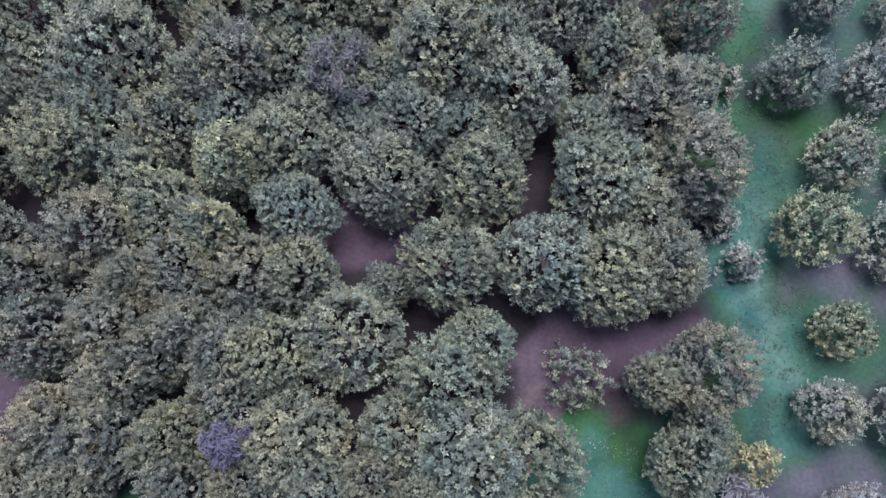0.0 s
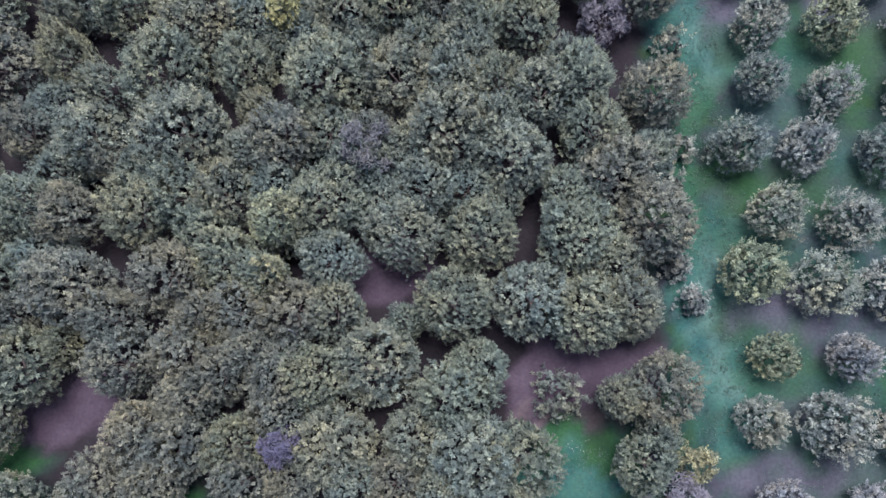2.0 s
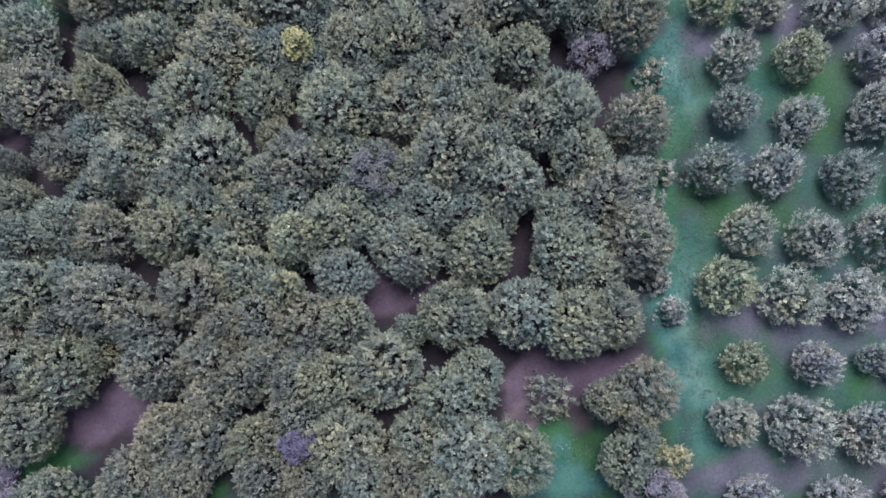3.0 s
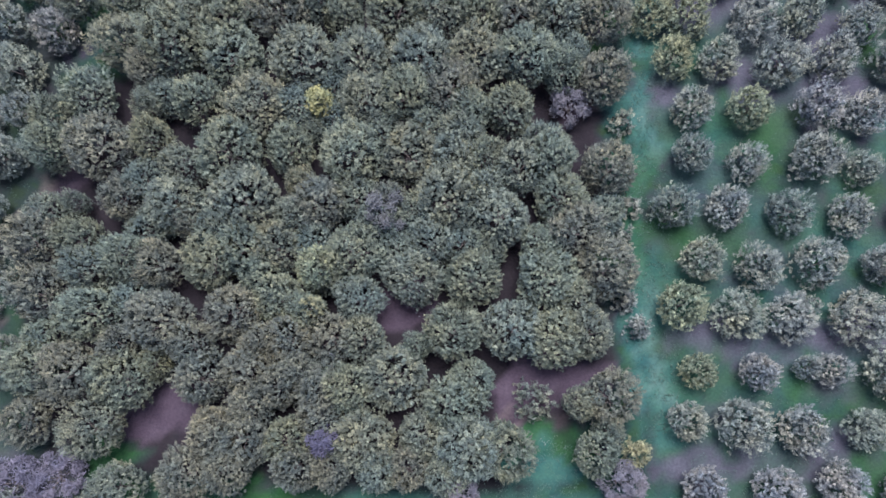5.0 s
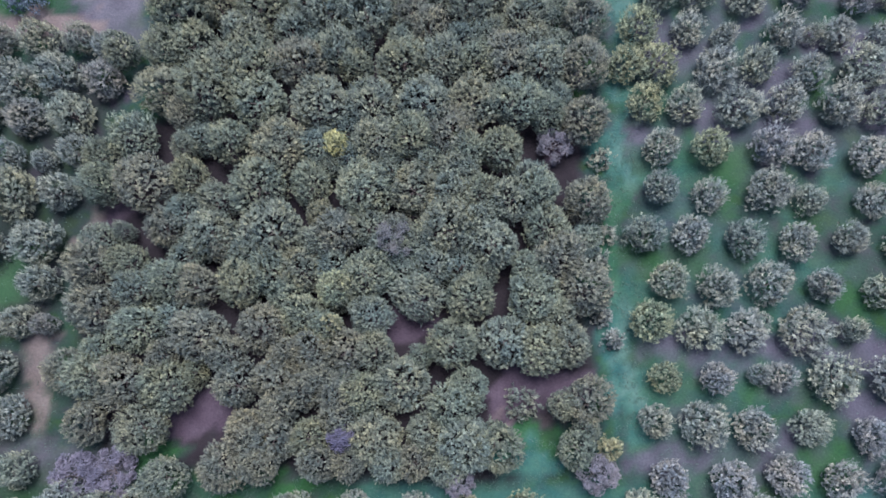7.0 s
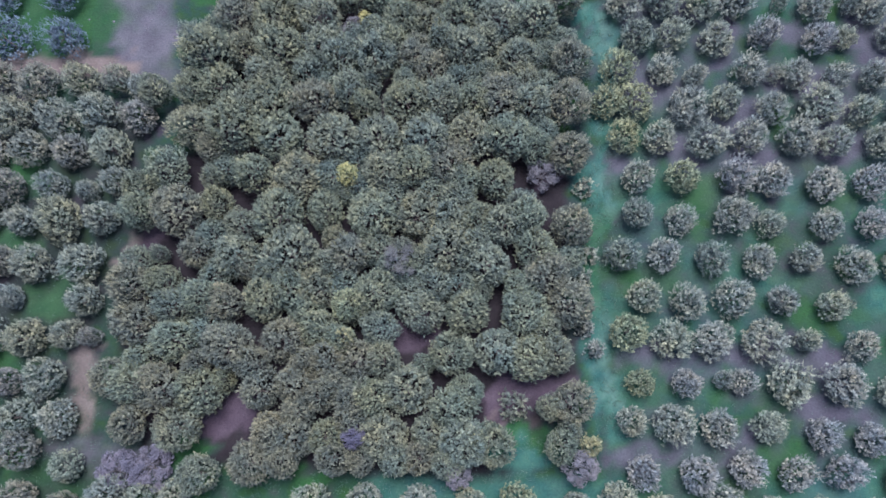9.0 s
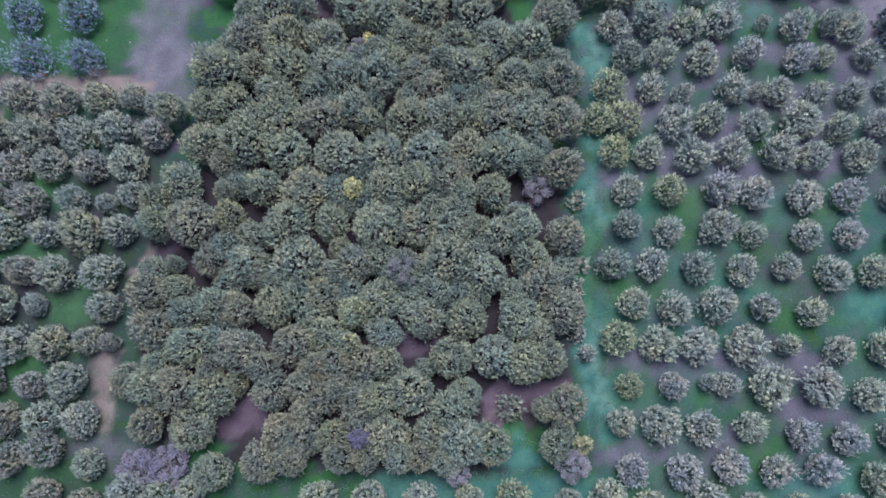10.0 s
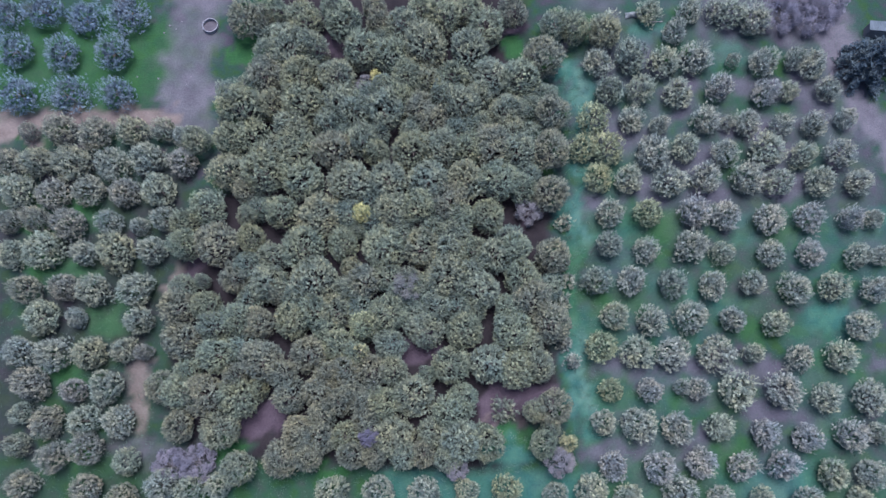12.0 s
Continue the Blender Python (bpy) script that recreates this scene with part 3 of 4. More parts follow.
def shoot_leaves(rng, pos, out, each, length, width):
    """Leafy shoots at pos that stand up and outwards, each a rosette of leaves in two or three whorls, open to the light: vertices, faces and one number a shoot for its leaves."""
    n = len(pos)
    stem = unit(0.55 * out + np.array([0, 0, 0.8]) + 0.2 * rng.normal(size=(n, 3)))
    p, d = np.repeat(pos, each, 0), np.repeat(stem, each, 0)
    m = n * each
    first = unit(np.cross(d, np.repeat(rng.normal(size=(n, 3)), each, 0)))
    turn = (np.tile(np.arange(each) * 2.39996, n) + rng.uniform(-0.4, 0.4, m))[:, None]
    spread = first * np.cos(turn) + np.cross(d, first) * np.sin(turn)
    up = np.tile(np.arange(each) / (each - 1.0), n)[:, None]
    along = unit(spread + d * (0.9 * up + 0.25 + 0.25 * rng.normal(size=(m, 1))))
    side = unit(np.cross(d + 0.35 * rng.normal(size=(m, 3)), along))
    face = np.cross(along, side)
    s = rng.uniform(0.75, 1.25, (m, 1)) * (1.15 - 0.4 * up)
    L, Wd = length * s, width * s
    base = p + d * length * (2.4 * up - 1.4)
    tip = base + along * L - face * L * 0.12
    verts = np.stack([base + along * L * 0.22 - side * Wd * 0.5, tip, base + along * L * 0.4 + side * Wd * 0.5 + face * Wd * 0.15], 1).reshape(-1, 3)
    faces = np.arange(m * 3).reshape(-1, 3)
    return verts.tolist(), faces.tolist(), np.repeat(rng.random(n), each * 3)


def lobes_of(rng, count, r, low, high, lobe, wild=0.5):
    """Centres and radii of the leafy lobes of a crown of radius r between two heights."""
    c = []
    mid, half = low + 0.36 * (high - low), 0.66 * (high - low)
    for i in range(count):
        f = (i + 0.5) / count
        z = 1 - 1.5 * f
        phi = i * 2.39996 + rng.uniform(-0.35, 0.35)
        q = math.sqrt(max(0.0, 1 - z * z)) * rng.uniform(0.85, 1.12)
        rad = r * lobe * rng.uniform(0.78 - 0.2 * wild, 1.2 + 0.1 * wild)
        reach = (r - 0.75 * rad) * rng.uniform(0.98 - 0.14 * wild, 1.0 + 0.1 * wild)
        c.append((reach * q * math.cos(phi), reach * q * math.sin(phi), mid + z * (half - 0.5 * rad), rad))
    return np.array(c)


def crown_points(rng, lobes, count, shell=(0.78, 1.06)):
    """Points on the outer faces of the lobes, with the way out."""
    pos, out = [], []
    centre = lobes[:, :3].mean(0)
    weight = lobes[:, 3] ** 2
    got = 0
    while got < count:
        k = rng.choice(len(lobes), count, p=weight / weight.sum())
        d = unit(rng.normal(size=(count, 3)) + 0.9 * unit(lobes[k, :3] - centre) + np.array([0, 0, 0.35]))
        p = lobes[k, :3] + d * lobes[k, 3:4] * rng.uniform(*shell, (count, 1))
        depth = np.linalg.norm(p[:, None, :] - lobes[None, :, :3], axis=2) / lobes[None, :, 3]
        depth[np.arange(count), k] = 9
        ok = depth.min(1) > 0.88
        pos.append(p[ok])
        out.append(d[ok])
        got += int(ok.sum())
    return np.concatenate(pos)[:count], np.concatenate(out)[:count]


def tube(verts, faces, path, radii, sides=6):
    start = len(verts)
    for i, (p, rad) in enumerate(zip(path, radii)):
        way = Vector(path[min(i + 1, len(path) - 1)]) - Vector(path[max(i - 1, 0)])
        q = way.to_track_quat("Z", "Y")
        for s in range(sides):
            a = 2 * math.pi * s / sides
            verts.append(tuple(Vector(p) + q @ Vector((rad * math.cos(a), rad * math.sin(a), 0))))
    for i in range(len(path) - 1):
        for s in range(sides):
            t = (s + 1) % sides
            b = start + i * sides
            faces.append((b + s, b + t, b + sides + t, b + sides + s))


def trunk_mesh(rng, height, girth, lobes, limbs):
    """A tapered leaning trunk and limbs that reach into the lobes."""
    verts, faces = [], []
    fork = Vector((rng.uniform(-0.1, 0.1), rng.uniform(-0.1, 0.1), height))
    tube(verts, faces, [(0, 0, -0.12), (0, 0, 0.08), tuple(fork * 0.55 + Vector((0.03, 0.02, 0))), tuple(fork)], [girth * 1.5, girth * 1.1, girth * 0.9, girth * 0.8], 8)
    for k in rng.choice(len(lobes), min(limbs, len(lobes)), replace=False):
        end = fork.lerp(Vector(lobes[k, :3]), 0.8)
        mid = fork.lerp(end, 0.5) + Vector((0, 0, 0.12)) + Vector(rng.uniform(-0.12, 0.12, 3))
        tube(verts, faces, [tuple(fork - Vector((0, 0, 0.12))), tuple(mid), tuple(end)], [girth * 0.6, girth * 0.38, girth * 0.12], 5)
    return verts, faces


def dome_points(rng, count, r, low, high, knobs, bulge, shell, broad=1.0, skirt=-0.45):
    """Points over a domed crown with low swellings and hollows, and the way out at each."""
    d = unit(rng.normal(size=(count * 3, 3)))
    d = d[d[:, 2] > skirt][:count]
    at = unit(rng.normal(size=(knobs, 3)) + np.array([0, 0, 0.35]))
    size, wide = rng.uniform(-0.8, 1, knobs) * bulge, 0.5 * (broad * rng.uniform(0.2, 0.42, knobs)) ** 2
    knob = size * np.exp((d @ at.T - 1) / wide)
    swell = 1 + knob.sum(1)
    slope = (knob / wide) @ at
    slope = (slope - d * (slope * d).sum(1, keepdims=True)) / swell[:, None]
    half = 0.72 * (high - low)
    p = d * np.array([r, r, half]) * (swell * rng.uniform(*shell, len(d)))[:, None]
    p[:, 2] += high - half
    return p, unit(unit(d / np.array([r, r, half])) - 0.8 * slope)


def leafy_tree(name, seed, r, high, low, knobs, bulge, leaves, size, material, girth, label, category, group="", sparse=0.0, fringe=0.12, reach=0.12, broad=1.0):
    """A tree on an Empty: trunk with limbs, and a domed crown of leafy shoots over inner leaves coloured dark as if in
    deep shade.
    """
    rng = np.random.default_rng(seed)
    base = tagged(new(name), label, category, group)
    lobes = lobes_of(rng, 9, 0.75 * r, low, high - 0.3 * (high - low), 0.3)
    v, f = trunk_mesh(rng, low + 0.15 * (high - low), girth, lobes, 7)
    mesh_object("trunk", v, f, BARK, base, smooth=True)
    pos, out = dome_points(rng, leaves // 6, r, low, high, knobs, bulge, (0.84, 1.02), broad)
    if sparse:
        keep = rng.random(len(pos)) > sparse
        pos, out = pos[keep], out[keep]
    stray = rng.random(len(pos)) < fringe
    pos = pos + out * np.array([1, 1, 0.6]) * (stray * rng.uniform(0.25 * reach, reach, len(pos)) * r)[:, None]
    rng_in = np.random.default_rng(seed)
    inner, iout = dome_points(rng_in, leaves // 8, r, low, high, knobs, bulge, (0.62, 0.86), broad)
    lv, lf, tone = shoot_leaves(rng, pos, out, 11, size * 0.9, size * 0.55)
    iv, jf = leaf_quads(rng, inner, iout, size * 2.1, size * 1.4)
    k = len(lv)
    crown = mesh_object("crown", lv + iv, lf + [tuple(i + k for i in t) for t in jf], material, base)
    # inner leaves get low tones only: the crown's depth is shaded by colour
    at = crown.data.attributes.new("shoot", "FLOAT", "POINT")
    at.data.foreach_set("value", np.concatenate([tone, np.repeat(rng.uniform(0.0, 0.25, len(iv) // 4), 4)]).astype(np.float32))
    return base


def shrub(name, seed, r, high, sticks, material, label, category, group=""):
    """A leafless twiggy crown: forked limbs and many fine twigs."""
    rng = np.random.default_rng(seed)
    base = tagged(new(name), label, category, group)
    lobes = lobes_of(rng, 14, r, 0.3, high, 0.4)
    v, f = trunk_mesh(rng, 0.4, 0.06, lobes, 14)
    mesh_object("trunk", v, f, BARK, base, smooth=True)
    pos, out = crown_points(rng, lobes, sticks, (0.2, 1.05))
    way = unit(out + 0.5 * rng.normal(size=out.shape))
    lv, lf = leaf_quads(rng, pos, way, 0.34, 0.065)
    tagged(mesh_object("twig_crown", lv, lf, material, base), kind="stuff")
    return base


def plant(prototypes, rows, high_of, rng, fit=0.9, skip=(), tint=(1, 1, 1), label=""):
    """Copies of the prototypes along the rows, each scaled to its crown radius, turned at random and tinted."""
    for row in rows:
        for x, y, r in row:
            if any(math.hypot(x - sx, y - sy) < 0.5 for sx, sy in skip):
                continue
            ob, r0, h0 = prototypes[int(rng.integers(len(prototypes)))]
            s, h = r / r0 * fit, high_of(r) / h0 * rng.uniform(0.9, 1.1)
            m = pose(x, y, 0, 0, 0, rng.uniform(0, 360)) @ Matrix.Diagonal((s * rng.uniform(0.94, 1.06), s * rng.uniform(0.94, 1.06), h, 1))
            made = tagged(copy_thing(ob, m), label)
            for o in made.children:
                o.color = (*tint, 1)


def drop(prototypes):
    for ob, *_ in prototypes:
        for o in (*ob.children_recursive, ob):
            bpy.data.objects.remove(o)


# ---- the old grove ----
rng = np.random.default_rng(11)
GROVE_LABELS = {"GREEN": "tall old fruit tree with dense grey-green crown in the crowded grove", "OLIVE": "tall old fruit tree with olive-green crown in the crowded grove",
                "GREY": "tall old fruit tree with dull brownish-grey crown in the crowded grove", "BLUISH": "tall old fruit tree with cool blue-green crown in the crowded grove",
                "TAN": "tall old fruit tree with pale tan-green crown in the crowded grove", "LOW": "low shaded fruit tree in a gap between taller grove crowns"}
grove_kinds = [(leafy_tree("grove_tree", 100 + i, 2.3, 5.2, 1.1, 60, 0.17, 4300, 0.178, GROVE_LEAF, 0.15, GROVE_LABELS["GREEN"], "tree", "trees of the old grove"), 2.3, 5.2) for i in range(9)]
for tone, row in GROVE:
    plant(grove_kinds, [row], lambda r: (1.9 if tone == "LOW" else 3.0) + 1.15 * r, rng, 1.0, (), TINTS[tone], GROVE_LABELS[tone])
drop(grove_kinds)
YELLOW_LABEL = "small tree with bright yellow leaves between the dark grove crowns"
leafy_tree("yellow_tree", 31, 1.0, 4.6, 2.2, 16, 0.4, 1000, 0.21, YELLOW_LEAF, 0.07, YELLOW_LABEL, "tree", "", 0.1, 0.4).matrix_basis = pose(-9.9, 24.2, 0, 0, 0, 40)
leafy_tree("yellow_tree", 32, 0.75, 2.6, 0.8, 10, 0.2, 500, 0.22, YELLOW_LEAF, 0.05, "low young tree with pale yellow leaves in a grove clearing", "tree").matrix_basis = pose(-8.6, 42.1, 0, 0, 0, 10)
leafy_tree("yellowing_tree", 33, 0.75, 5.4, 3.4, 14, 0.45, 420, 0.17, YELLOW_OLD_LEAF, 0.07, "slender grove tree with yellow-green top among darker crowns", "tree").matrix_basis = pose(-9.6, 8.3, 0, 0, 0, 70)
leafy_tree("yellowing_tree", 35, 1.5, 5.4, 2.0, 50, 0.24, 2000, 0.17, LIME_LEAF, 0.1, "broad grove tree with fresh yellowish green leaves", "tree").matrix_basis = pose(-9.6, 11.2, 0, 0, 0, 200)
leafy_tree("yellowing_tree", 34, 0.9, 4.3, 2.2, 12, 0.35, 600, 0.19, YELLOW_OLD_LEAF, 0.06, "yellowing tree top beside the grassy track", "tree").matrix_basis = pose(12.6, -1.6, 0, 0, 0, 120)
# leafless trees as (x, y, crown radius, height); the one amid the grove is greyer, those on the dusty ground paler
BARE_TREES = [(-4.6, 15.3, 1.8, 5.3), (9.5, 24.6, 1.6, 2.6), (-30.6, -3.5, 1.9, 2.3), (-27.6, -3.4, 2.0, 2.2), (-8.6, -0.8, 1.2, 5.6), (11.8, -3.5, 1.6, 4.4), (-9.6, 40.9, 1.6, 2.6),
              (42.0, 49.9, 2.4, 3.6), (46.1, 49.6, 2.5, 3.8), (44.0, 52.4, 2.3, 3.4), (48.6, 51.6, 2.2, 3.4), (0.6, -4.3, 1.2, 3.4)]
for k, (x, y, r, h) in enumerate(BARE_TREES):
    tree = shrub("bare_tree", 60 + k, r, h, int(1300 * r), TWIG, "leafless tree with fine grey-lilac twigs", "bare tree", "leafless trees")
    tree.matrix_basis = pose(x, y, 0, 0, 0, 50 * k)
    for o in tree.children:
        o.color = (0.86, 0.9, 0.8, 1) if k == 0 else (0.62, 0.62, 0.8, 1) if k == 4 else (1.2, 1.18, 1.33, 1) if k in (7, 8, 9, 10) else (0.98, 0.96, 1.09, 1) if k in (2, 3) else (1, 1, 1, 1)
BUSH_LABEL = "low green bush at the grove edge by the track"
for k, (x, y, r) in enumerate(((13.9, 7.2, 0.8), (13.0, 14.0, 0.9), (13.8, 16.6, 0.8), (13.0, 9.3, 0.9), (13.6, 23.4, 0.9))):
    leafy_tree("bush", 80 + k, r, 1.5, 0.15, 12, 0.45, 460, 0.2, CLIPPED_LEAF, 0.04, BUSH_LABEL, "bush", "bushes by the track", 0.35, 0.5, 0.3, 1.4).matrix_basis = pose(x, y, 0)
leafy_tree("bush", 95, 1.15, 1.9, 0.1, 14, 0.5, 800, 0.2, GROVE_LEAF, 0.05, "low spreading green bush on bare purplish soil", "bush", "", 0.25, 0.5, 0.35, 1.5).matrix_basis = pose(6.0, 1.9, 0)

# ---- the young orchard ----
ORCHARD_LABEL = "young rounded fruit tree with grey-green leaves standing in an orchard row"
orchard_kinds = [(leafy_tree("fruit_tree", 200 + i, 1.85, 3.3, 0.7, 34, 0.33, 2050, 0.205, ORCHARD_LEAF, 0.09, ORCHARD_LABEL, "tree", "trees of the young orchard", 0.1, 0.45, 0.2, 1.2), 1.85, 3.3) for i in range(8)]
LIME_LABEL = "young fruit tree with yellowish green leaves in an orchard row"
lime_kinds = [(leafy_tree("fruit_tree", 240 + i, 1.85, 3.3, 0.7, 34, 0.33, 2050, 0.205, LIME_LEAF, 0.09, LIME_LABEL, "tree", "trees of the young orchard", 0.1, 0.45, 0.2, 1.2), 1.85, 3.3) for i in range(2)]
LIME_AT = [(17.7, 36.1), (16.4, 32.5), (19.2, 32.3), (17.9, 28.7), (17.0, 8.8), (17.8, 4.0), (23.5, 24.2), (6.0, -6.3)]
DARK_AT = [(17.0, 16.2), (18.7, 20.5), (20.0, 39.8), (22.8, 44.3), (25.6, 15.8)]
LILAC_AT = [(17.6, -4.1), (22.2, 3.9), (22.5, -4.3), (24.8, -0.2), (27.1, -3.9), (27.5, 4.0), (28.8, 24.2), (31.4, -4.3), (32.4, 23.8), (33.3, 40.0), (34.3, -0.9), (35.8, -4.1), (36.7, 3.7), (37.5, 23.3), (38.7, -1.3), (38.7, 39.3), (39.1, 7.3), (41.8, 19.2), (42.1, 23.5), (43.5, -1.2), (46.9, 23.2)]
near = lambda x, y, spots: any(math.hypot(x - a, y - b) < 0.5 for a, b in spots)
plant(orchard_kinds, ORCHARD_ROWS, lambda r: 1.25 + 1.08 * r, rng, 0.77, LIME_AT + DARK_AT + LILAC_AT)
for spots, tint, look_of in ((DARK_AT, (0.66, 0.73, 0.79), "young rounded fruit tree with dark bluish-green leaves in an orchard row"),
                             (LILAC_AT, (1.05, 1.0, 1.12), "young fruit tree with pale lilac-grey leaves in an orchard row")):
    plant(orchard_kinds, [[q for q in row if near(q[0], q[1], spots)] for row in ORCHARD_ROWS], lambda r: 1.25 + 1.08 * r, rng, 0.77, (), tint, look_of)
plant(lime_kinds, [[q for q in row if near(q[0], q[1], LIME_AT)] for row in ORCHARD_ROWS + [[(6.0, -6.3, 1.8)]]], lambda r: 1.25 + 1.08 * r, rng, 0.77)
drop(orchard_kinds + lime_kinds)

# ---- the dense orchard ----
WEST_LABEL = "round clipped fruit tree with dense grey-green crown on grass"
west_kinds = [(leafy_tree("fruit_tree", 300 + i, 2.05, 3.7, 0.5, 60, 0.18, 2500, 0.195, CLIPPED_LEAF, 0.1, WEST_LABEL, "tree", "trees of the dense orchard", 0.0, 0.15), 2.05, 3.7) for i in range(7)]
for tone, row in WEST:
    plant(west_kinds, [row], lambda r: 1.6 + 1.1 * r, rng, 0.83, (), TINTS[tone])
drop(west_kinds)

# ---- olive trees beyond the dirt road ----
OLIVE_LABEL = "olive tree with loose silvery blue-grey crown beside the dirt road"
olive_kinds = [(leafy_tree("olive_tree", 400 + i, 2.4, 3.6, 0.8, 34, 0.42, 3600, 0.17, OLIVE_LEAF, 0.16, OLIVE_LABEL, "tree", "olive trees", 0.35, 0.55, 0.2, 1.15), 2.4, 3.6) for i in range(3)]
plant(olive_kinds, OLIVE_ROWS, lambda r: 3.6, rng, 0.85)
drop(olive_kinds)


# ---- conifer by the far track: tiers of drooping boughs ----
def conifer(x, y, r, high):
    rng = np.random.default_rng(77)
    base = tagged(new("conifer"), "large dark green conifer with drooping layered boughs", "tree")
    v, f = [], []
    tube(v, f, [(0, 0, -0.2), (0, 0, 1), (0.05, 0, high * 0.6), (0, 0, high)], [0.32, 0.24, 0.14, 0.03], 8)
    pos, out = [], []
    for tier in range(13):
        z = 0.9 + (high - 1.2) * tier / 13
        reach = r * (1 - tier / 13) ** 0.8 + 0.3
        for b in range(9):
            a = tier * 0.7 + b * 2 * math.pi / 9 + rng.uniform(-0.2, 0.2)
            d, long = np.array([math.cos(a), math.sin(a), 0]), reach * rng.uniform(0.8, 1.1)
            tip = d * long + np.array([0, 0, z - 0.22 * long])
            tube(v, f, [(0, 0, z), tuple(d * long * 0.5 + np.array([0, 0, z])), tuple(tip)], [0.05, 0.035, 0.01], 4)
            n = int(26 * long)
            t = rng.uniform(0.15, 1, (n, 1)) ** 0.7
            p = d * long * t + np.array([0, 0, 1]) * (z - 0.22 * long * t * t)
            p = p + rng.normal(size=(n, 3)) * np.array([0.16, 0.16, 0.07]) * (0.5 + long / r)
            pos.append(p)
            out.append(np.tile(np.array([0, 0, 1.0]) + 0.3 * d, (n, 1)))
    mesh_object("trunk", v, f, BARK, base, smooth=True)
    lv, lf = leaf_quads(rng, np.concatenate(pos), np.concatenate(out), 0.5, 0.14, 0.3, 0.1)
    mesh_object("crown", lv, lf, NEEDLE, base)
    base.matrix_basis = pose(x, y, 0)


conifer(51.6, 42.7, 3.6, 7.5)


# ---- well ring, covered heap, shed, stakes ----
def well(x, y, r, high):
    base = tagged(new("well"), "pale round concrete well ring with dark earth inside", "well")
    bm = bmesh.new()
    prof = [(r - 0.09, -0.3), (r - 0.09, high - 0.02), (r - 0.07, high), (r - 0.02, high), (r, high - 0.02), (r + 0.01, -0.1)]
    rings = [[bm.verts.new((q * math.cos(a), q * math.sin(a), z)) for q, z in prof] for a in (2 * math.pi * i / 40 for i in range(40))]
    for i in range(40):
        for k in range(len(prof) - 1):
            bm.faces.new((rings[i][k], rings[(i + 1) % 40][k], rings[(i + 1) % 40][k + 1], rings[i][k + 1]))
    bmesh.ops.recalc_face_normals(bm, faces=bm.faces)
    part("ring", bm, CONCRETE, base)
    bm = bmesh.new()
    bmesh.ops.create_circle(bm, cap_ends=True, segments=40, radius=r - 0.08, matrix=Matrix.Translation((0, 0, 0.12)))
    part("fill", bm, MUD, base, "dark earth inside the ring")
    base.matrix_basis = pose(x, y, 0)


well(-29.9, 50.2, 0.98, 0.55)


def covered_heap(x, y, turn):
    """A heap under a creased plastic sheet."""
    rng = np.random.default_rng(8)
    verts, faces = [], []
    nu, nv = 26, 14
    for j in range(nv):
        for i in range(nu):
            u, v = 2 * i / (nu - 1) - 1, 2 * j / (nv - 1) - 1
            z = 0.55 * max(0, 1 - u ** 4) * max(0, 1 - v * v) + 0.05 * math.sin(9 * u + 4 * v) + rng.uniform(-0.02, 0.02)
            verts.append((1.1 * u, 0.42 * v - 0.15 * u * u, max(0.03, z + 0.05)))
    for j in range(nv - 1):
        for i in range(nu - 1):
            k = j * nu + i
            faces.append((k, k + 1, k + nu + 1, k + nu))
    ob = mesh_object("plastic_sheet", verts, faces, TARP, None, "", True)
    tagged(ob, "pale plastic sheet draped over a low heap beside the grass", "tarpaulin")
    ob.matrix_basis = pose(x, y, 0.03, 0, 0, turn)
    mod = ob.modifiers.new("thick", "SOLIDIFY")
    mod.thickness = 0.02


covered_heap(24.0, 50.9, 0)


def bar(name, a, b, half, material, label, category):
    v, f = [], []
    tube(v, f, [a, tuple((Vector(a) + Vector(b)) / 2), b], [half * 1.1, half, half * 0.85], 8)
    n = len(v)
    f += [tuple(range(7, -1, -1)), tuple(range(n - 8, n))]
    return tagged(mesh_object(name, v, f, material), label, category)


bar("stake", (-8.0, 5.0, -0.1), (-8.05, 4.95, 5.5), 0.035, PLANK, "tall thin pale stake standing up through the crowns", "stake")
bar("pole", (25.6, 49.9, 0.09), (27.6, 49.9, 0.09), 0.06, PLANK, "pale wooden pole lying on the grass", "pole")


def shed(x, y, turn):
    """A low shed under a pale corrugated roof."""
    base = tagged(new("shed"), "low grey shed with pale blue corrugated sheet roof", "shed")
    for name, sx, sy, px, py in (("wall", 5.0, 0.12, 0, -0.5), ("wall", 5.0, 0.12, 0, 0.5), ("wall", 0.12, 0.87, -2.44, 0), ("wall", 0.12, 0.87, 2.44, 0)):
        bm = bmesh.new()
        bmesh.ops.create_cube(bm, size=1, matrix=Matrix.Translation((px, py, 0.85)) @ Matrix.Diagonal((sx, sy, 1.9, 1)))
        bmesh.ops.bevel(bm, geom=bm.edges[:], offset=0.012, segments=1, affect="EDGES")
        part(name, bm, WALLING, base)
    verts, faces = [], []
    n = 120
    for i in range(n + 1):
        px, z = -2.7 + 5.4 * i / n, 0.025 * math.sin(i * 2 * math.pi / 4)
        for dz in (0.0, -0.012):
            verts += [(px, -0.62, 1.86 + z + dz), (px, 0.62, 1.99 + z + dz)]
    for i in range(n):
        k = 4 * i
        faces += [(k, k + 4, k + 5, k + 1), (k + 2, k + 3, k + 7, k + 6), (k, k + 2, k + 6, k + 4), (k + 1, k + 5, k + 7, k + 3)]
    mesh_object("roof", verts, faces, ROOF, base, "pale corrugated sheet roof")
    base.matrix_basis = pose(x, y, 0, 0, 0, turn)


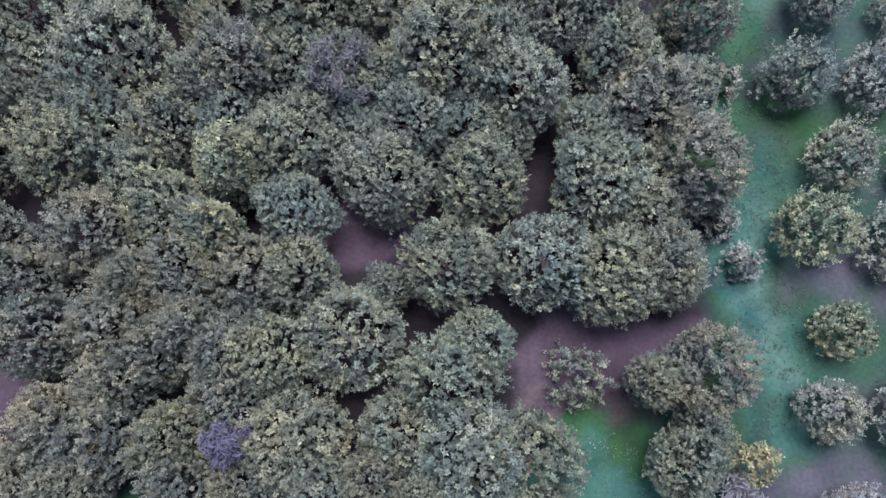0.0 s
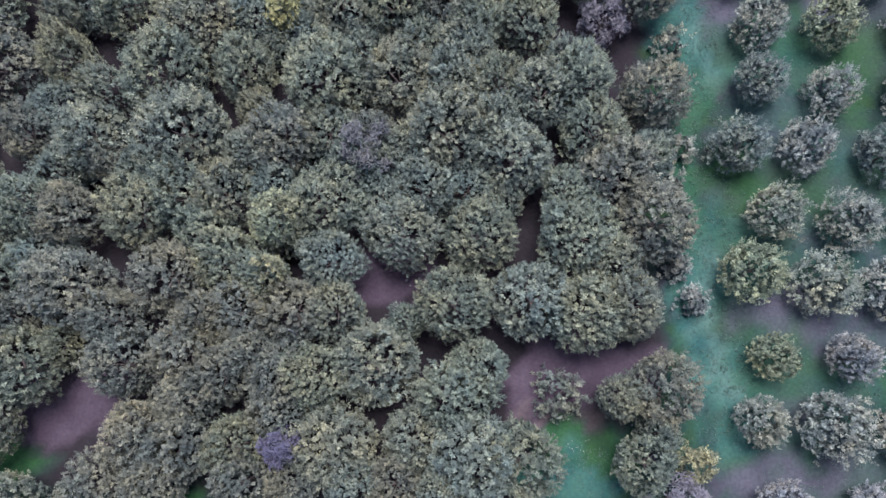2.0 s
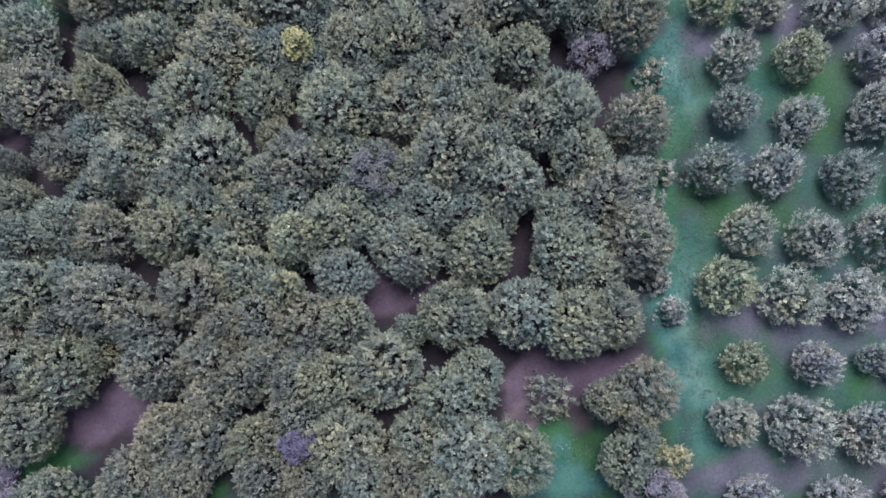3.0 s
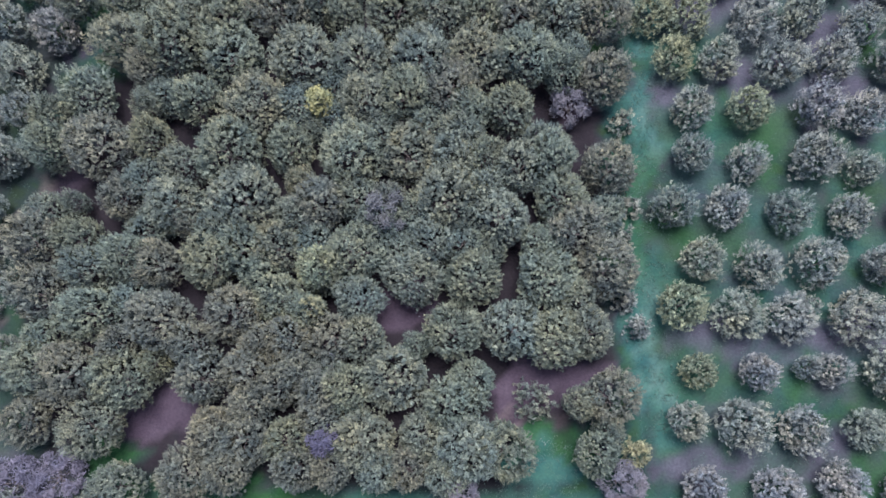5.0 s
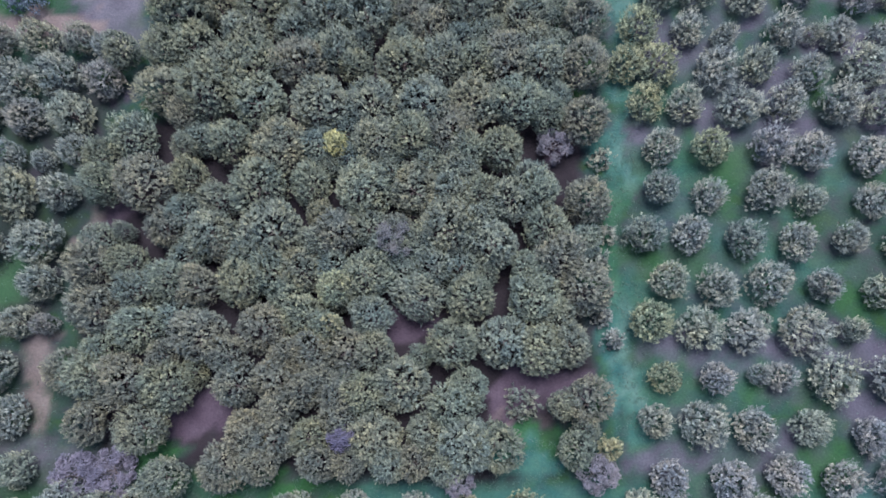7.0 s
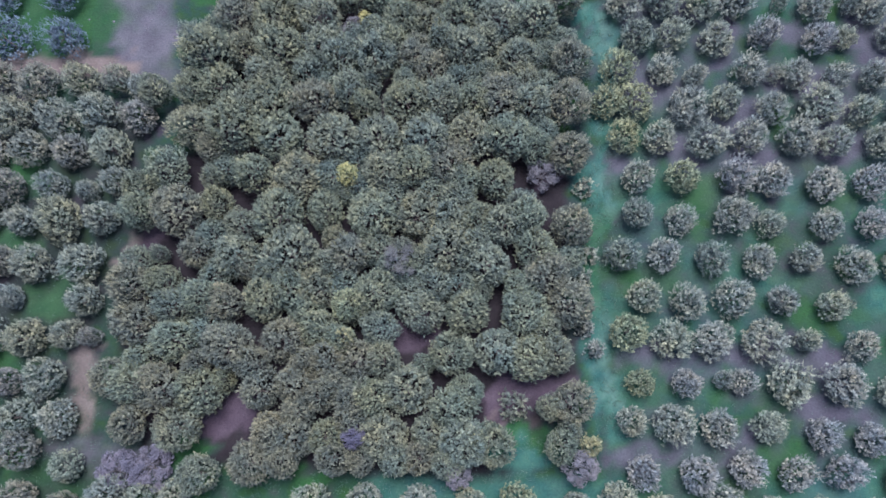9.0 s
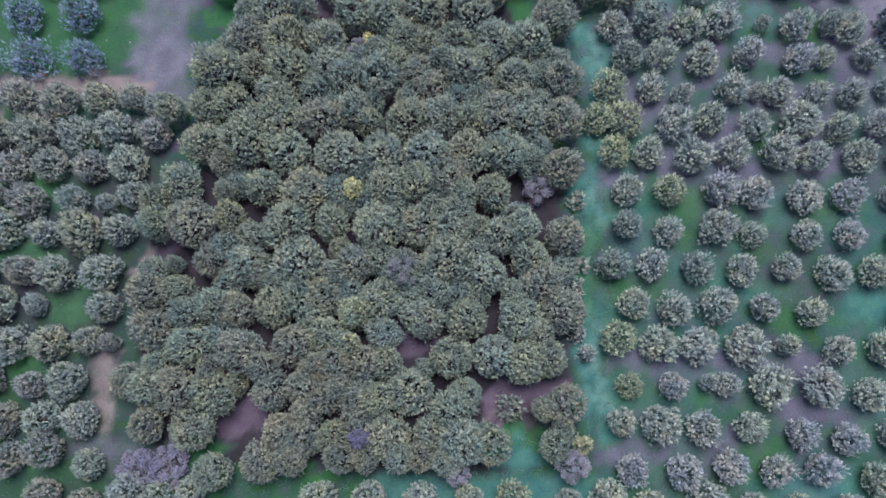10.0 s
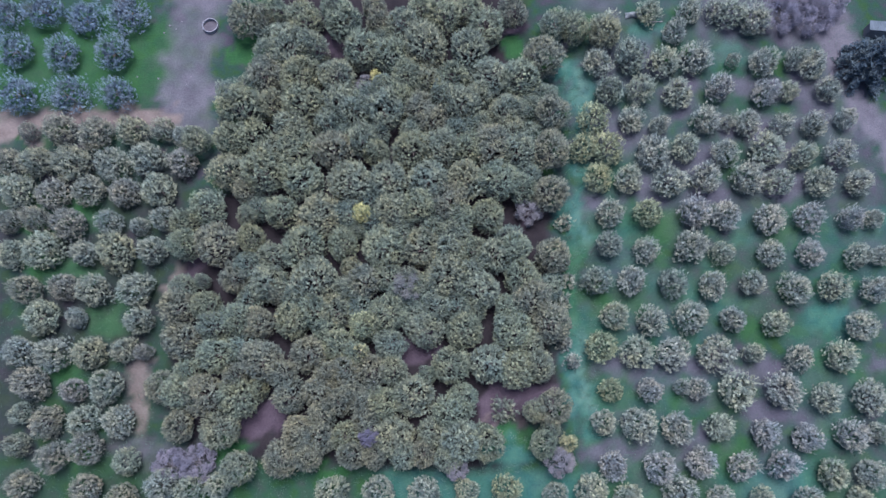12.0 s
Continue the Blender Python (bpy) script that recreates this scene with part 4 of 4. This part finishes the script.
shed(55.2, 47.6, -6)


def stone(x, y, size, seed):
    rng = np.random.default_rng(seed)
    bm = bmesh.new()
    bmesh.ops.create_icosphere(bm, subdivisions=2, radius=size)
    for v in bm.verts:
        v.co *= 1 + rng.uniform(-0.18, 0.18)
        v.co.z *= 0.6
    ob = part("stone", bm, WALLING, None)
    tagged(ob, "pale stone lying on bare soil under the trees", "stone", "pale stones")
    ob.matrix_basis = pose(x, y, 0.03, 0, 0, 40 * seed)


for k, (x, y, size) in enumerate(((-2.5, 8.5, 0.09), (-2.3, 8.2, 0.06), (10.1, 0.3, 0.06), (9.8, 0.5, 0.05), (-36.1, 43.1, 0.13), (-32.0, 43.3, 0.11), (-38.8, 43.4, 0.1), (-35.2, 50.5, 0.14), (-33.7, 51.0, 0.12), (-34.4, 50.0, 0.1), (-35.9, 49.5, 0.12), (-32.5, 42.2, 0.09))):
    stone(x, y, size, k)


# ---- grass and weeds on the open ground ----
def tufts():
    rng = np.random.default_rng(21)
    m, n, link, p = shader("grass_blades", 0.7, 0.3)
    geo = n.new("ShaderNodeNewGeometry")
    r = ramp(n, [(0.0, (0.06, 0.11, 0.085)), (0.6, (0.08, 0.13, 0.1)), (1.0, (0.11, 0.16, 0.12))])
    link(geo.outputs["Random Per Island"], r.inputs[0])
    link(r.outputs[0], p.inputs["Base Color"])
    spots = []
    for x0, x1, y0, y1, count in ((13.6, 17.0, -1, 43, 5000), (17, 52, -9, 52, 9000), (-52, -33, -9, 36, 5000), (3, 9, -5, -1, 900), (-24, 3, -8, -4, 1500)):
        spots.append(np.stack([rng.uniform(x0, x1, count), rng.uniform(y0, y1, count), np.full(count, 0.05)], 1))
    pos = np.concatenate(spots)
    pos = np.repeat(pos[::5], 5, 0) + rng.normal(size=(len(pos[::5]) * 5, 3)) * np.array([0.16, 0.16, 0.01])
    out = unit(rng.normal(size=pos.shape) * np.array([0.4, 0.4, 0.1]) + np.array([0, 0, 1]))
    lv, lf = leaf_quads(rng, pos, out, 0.17, 0.03)
    tagged(mesh_object("grass", lv, lf, m), "short green grass and weeds on the orchard ground", "grass", kind="stuff")


tufts()


def flowers():
    """Small pale flower heads in the grass of the clearing."""
    rng = np.random.default_rng(23)
    m = rough_material("pale_petals", (0.3, 0.3, 0.24), (0.4, 0.4, 0.33), 4, 0.8, 0.1)
    pos = np.stack([rng.normal(7.0, 0.8, 26), rng.normal(-0.9, 0.2, 26), np.full(26, 0.14)], 1)
    lv, lf = leaf_quads(rng, pos, np.tile(np.array([0, 0, 1.0]), (26, 1)), 0.045, 0.045)
    tagged(mesh_object("flowers", lv, lf, m), "small pale flower heads in the green grass of the clearing", "flowers", kind="stuff")


flowers()
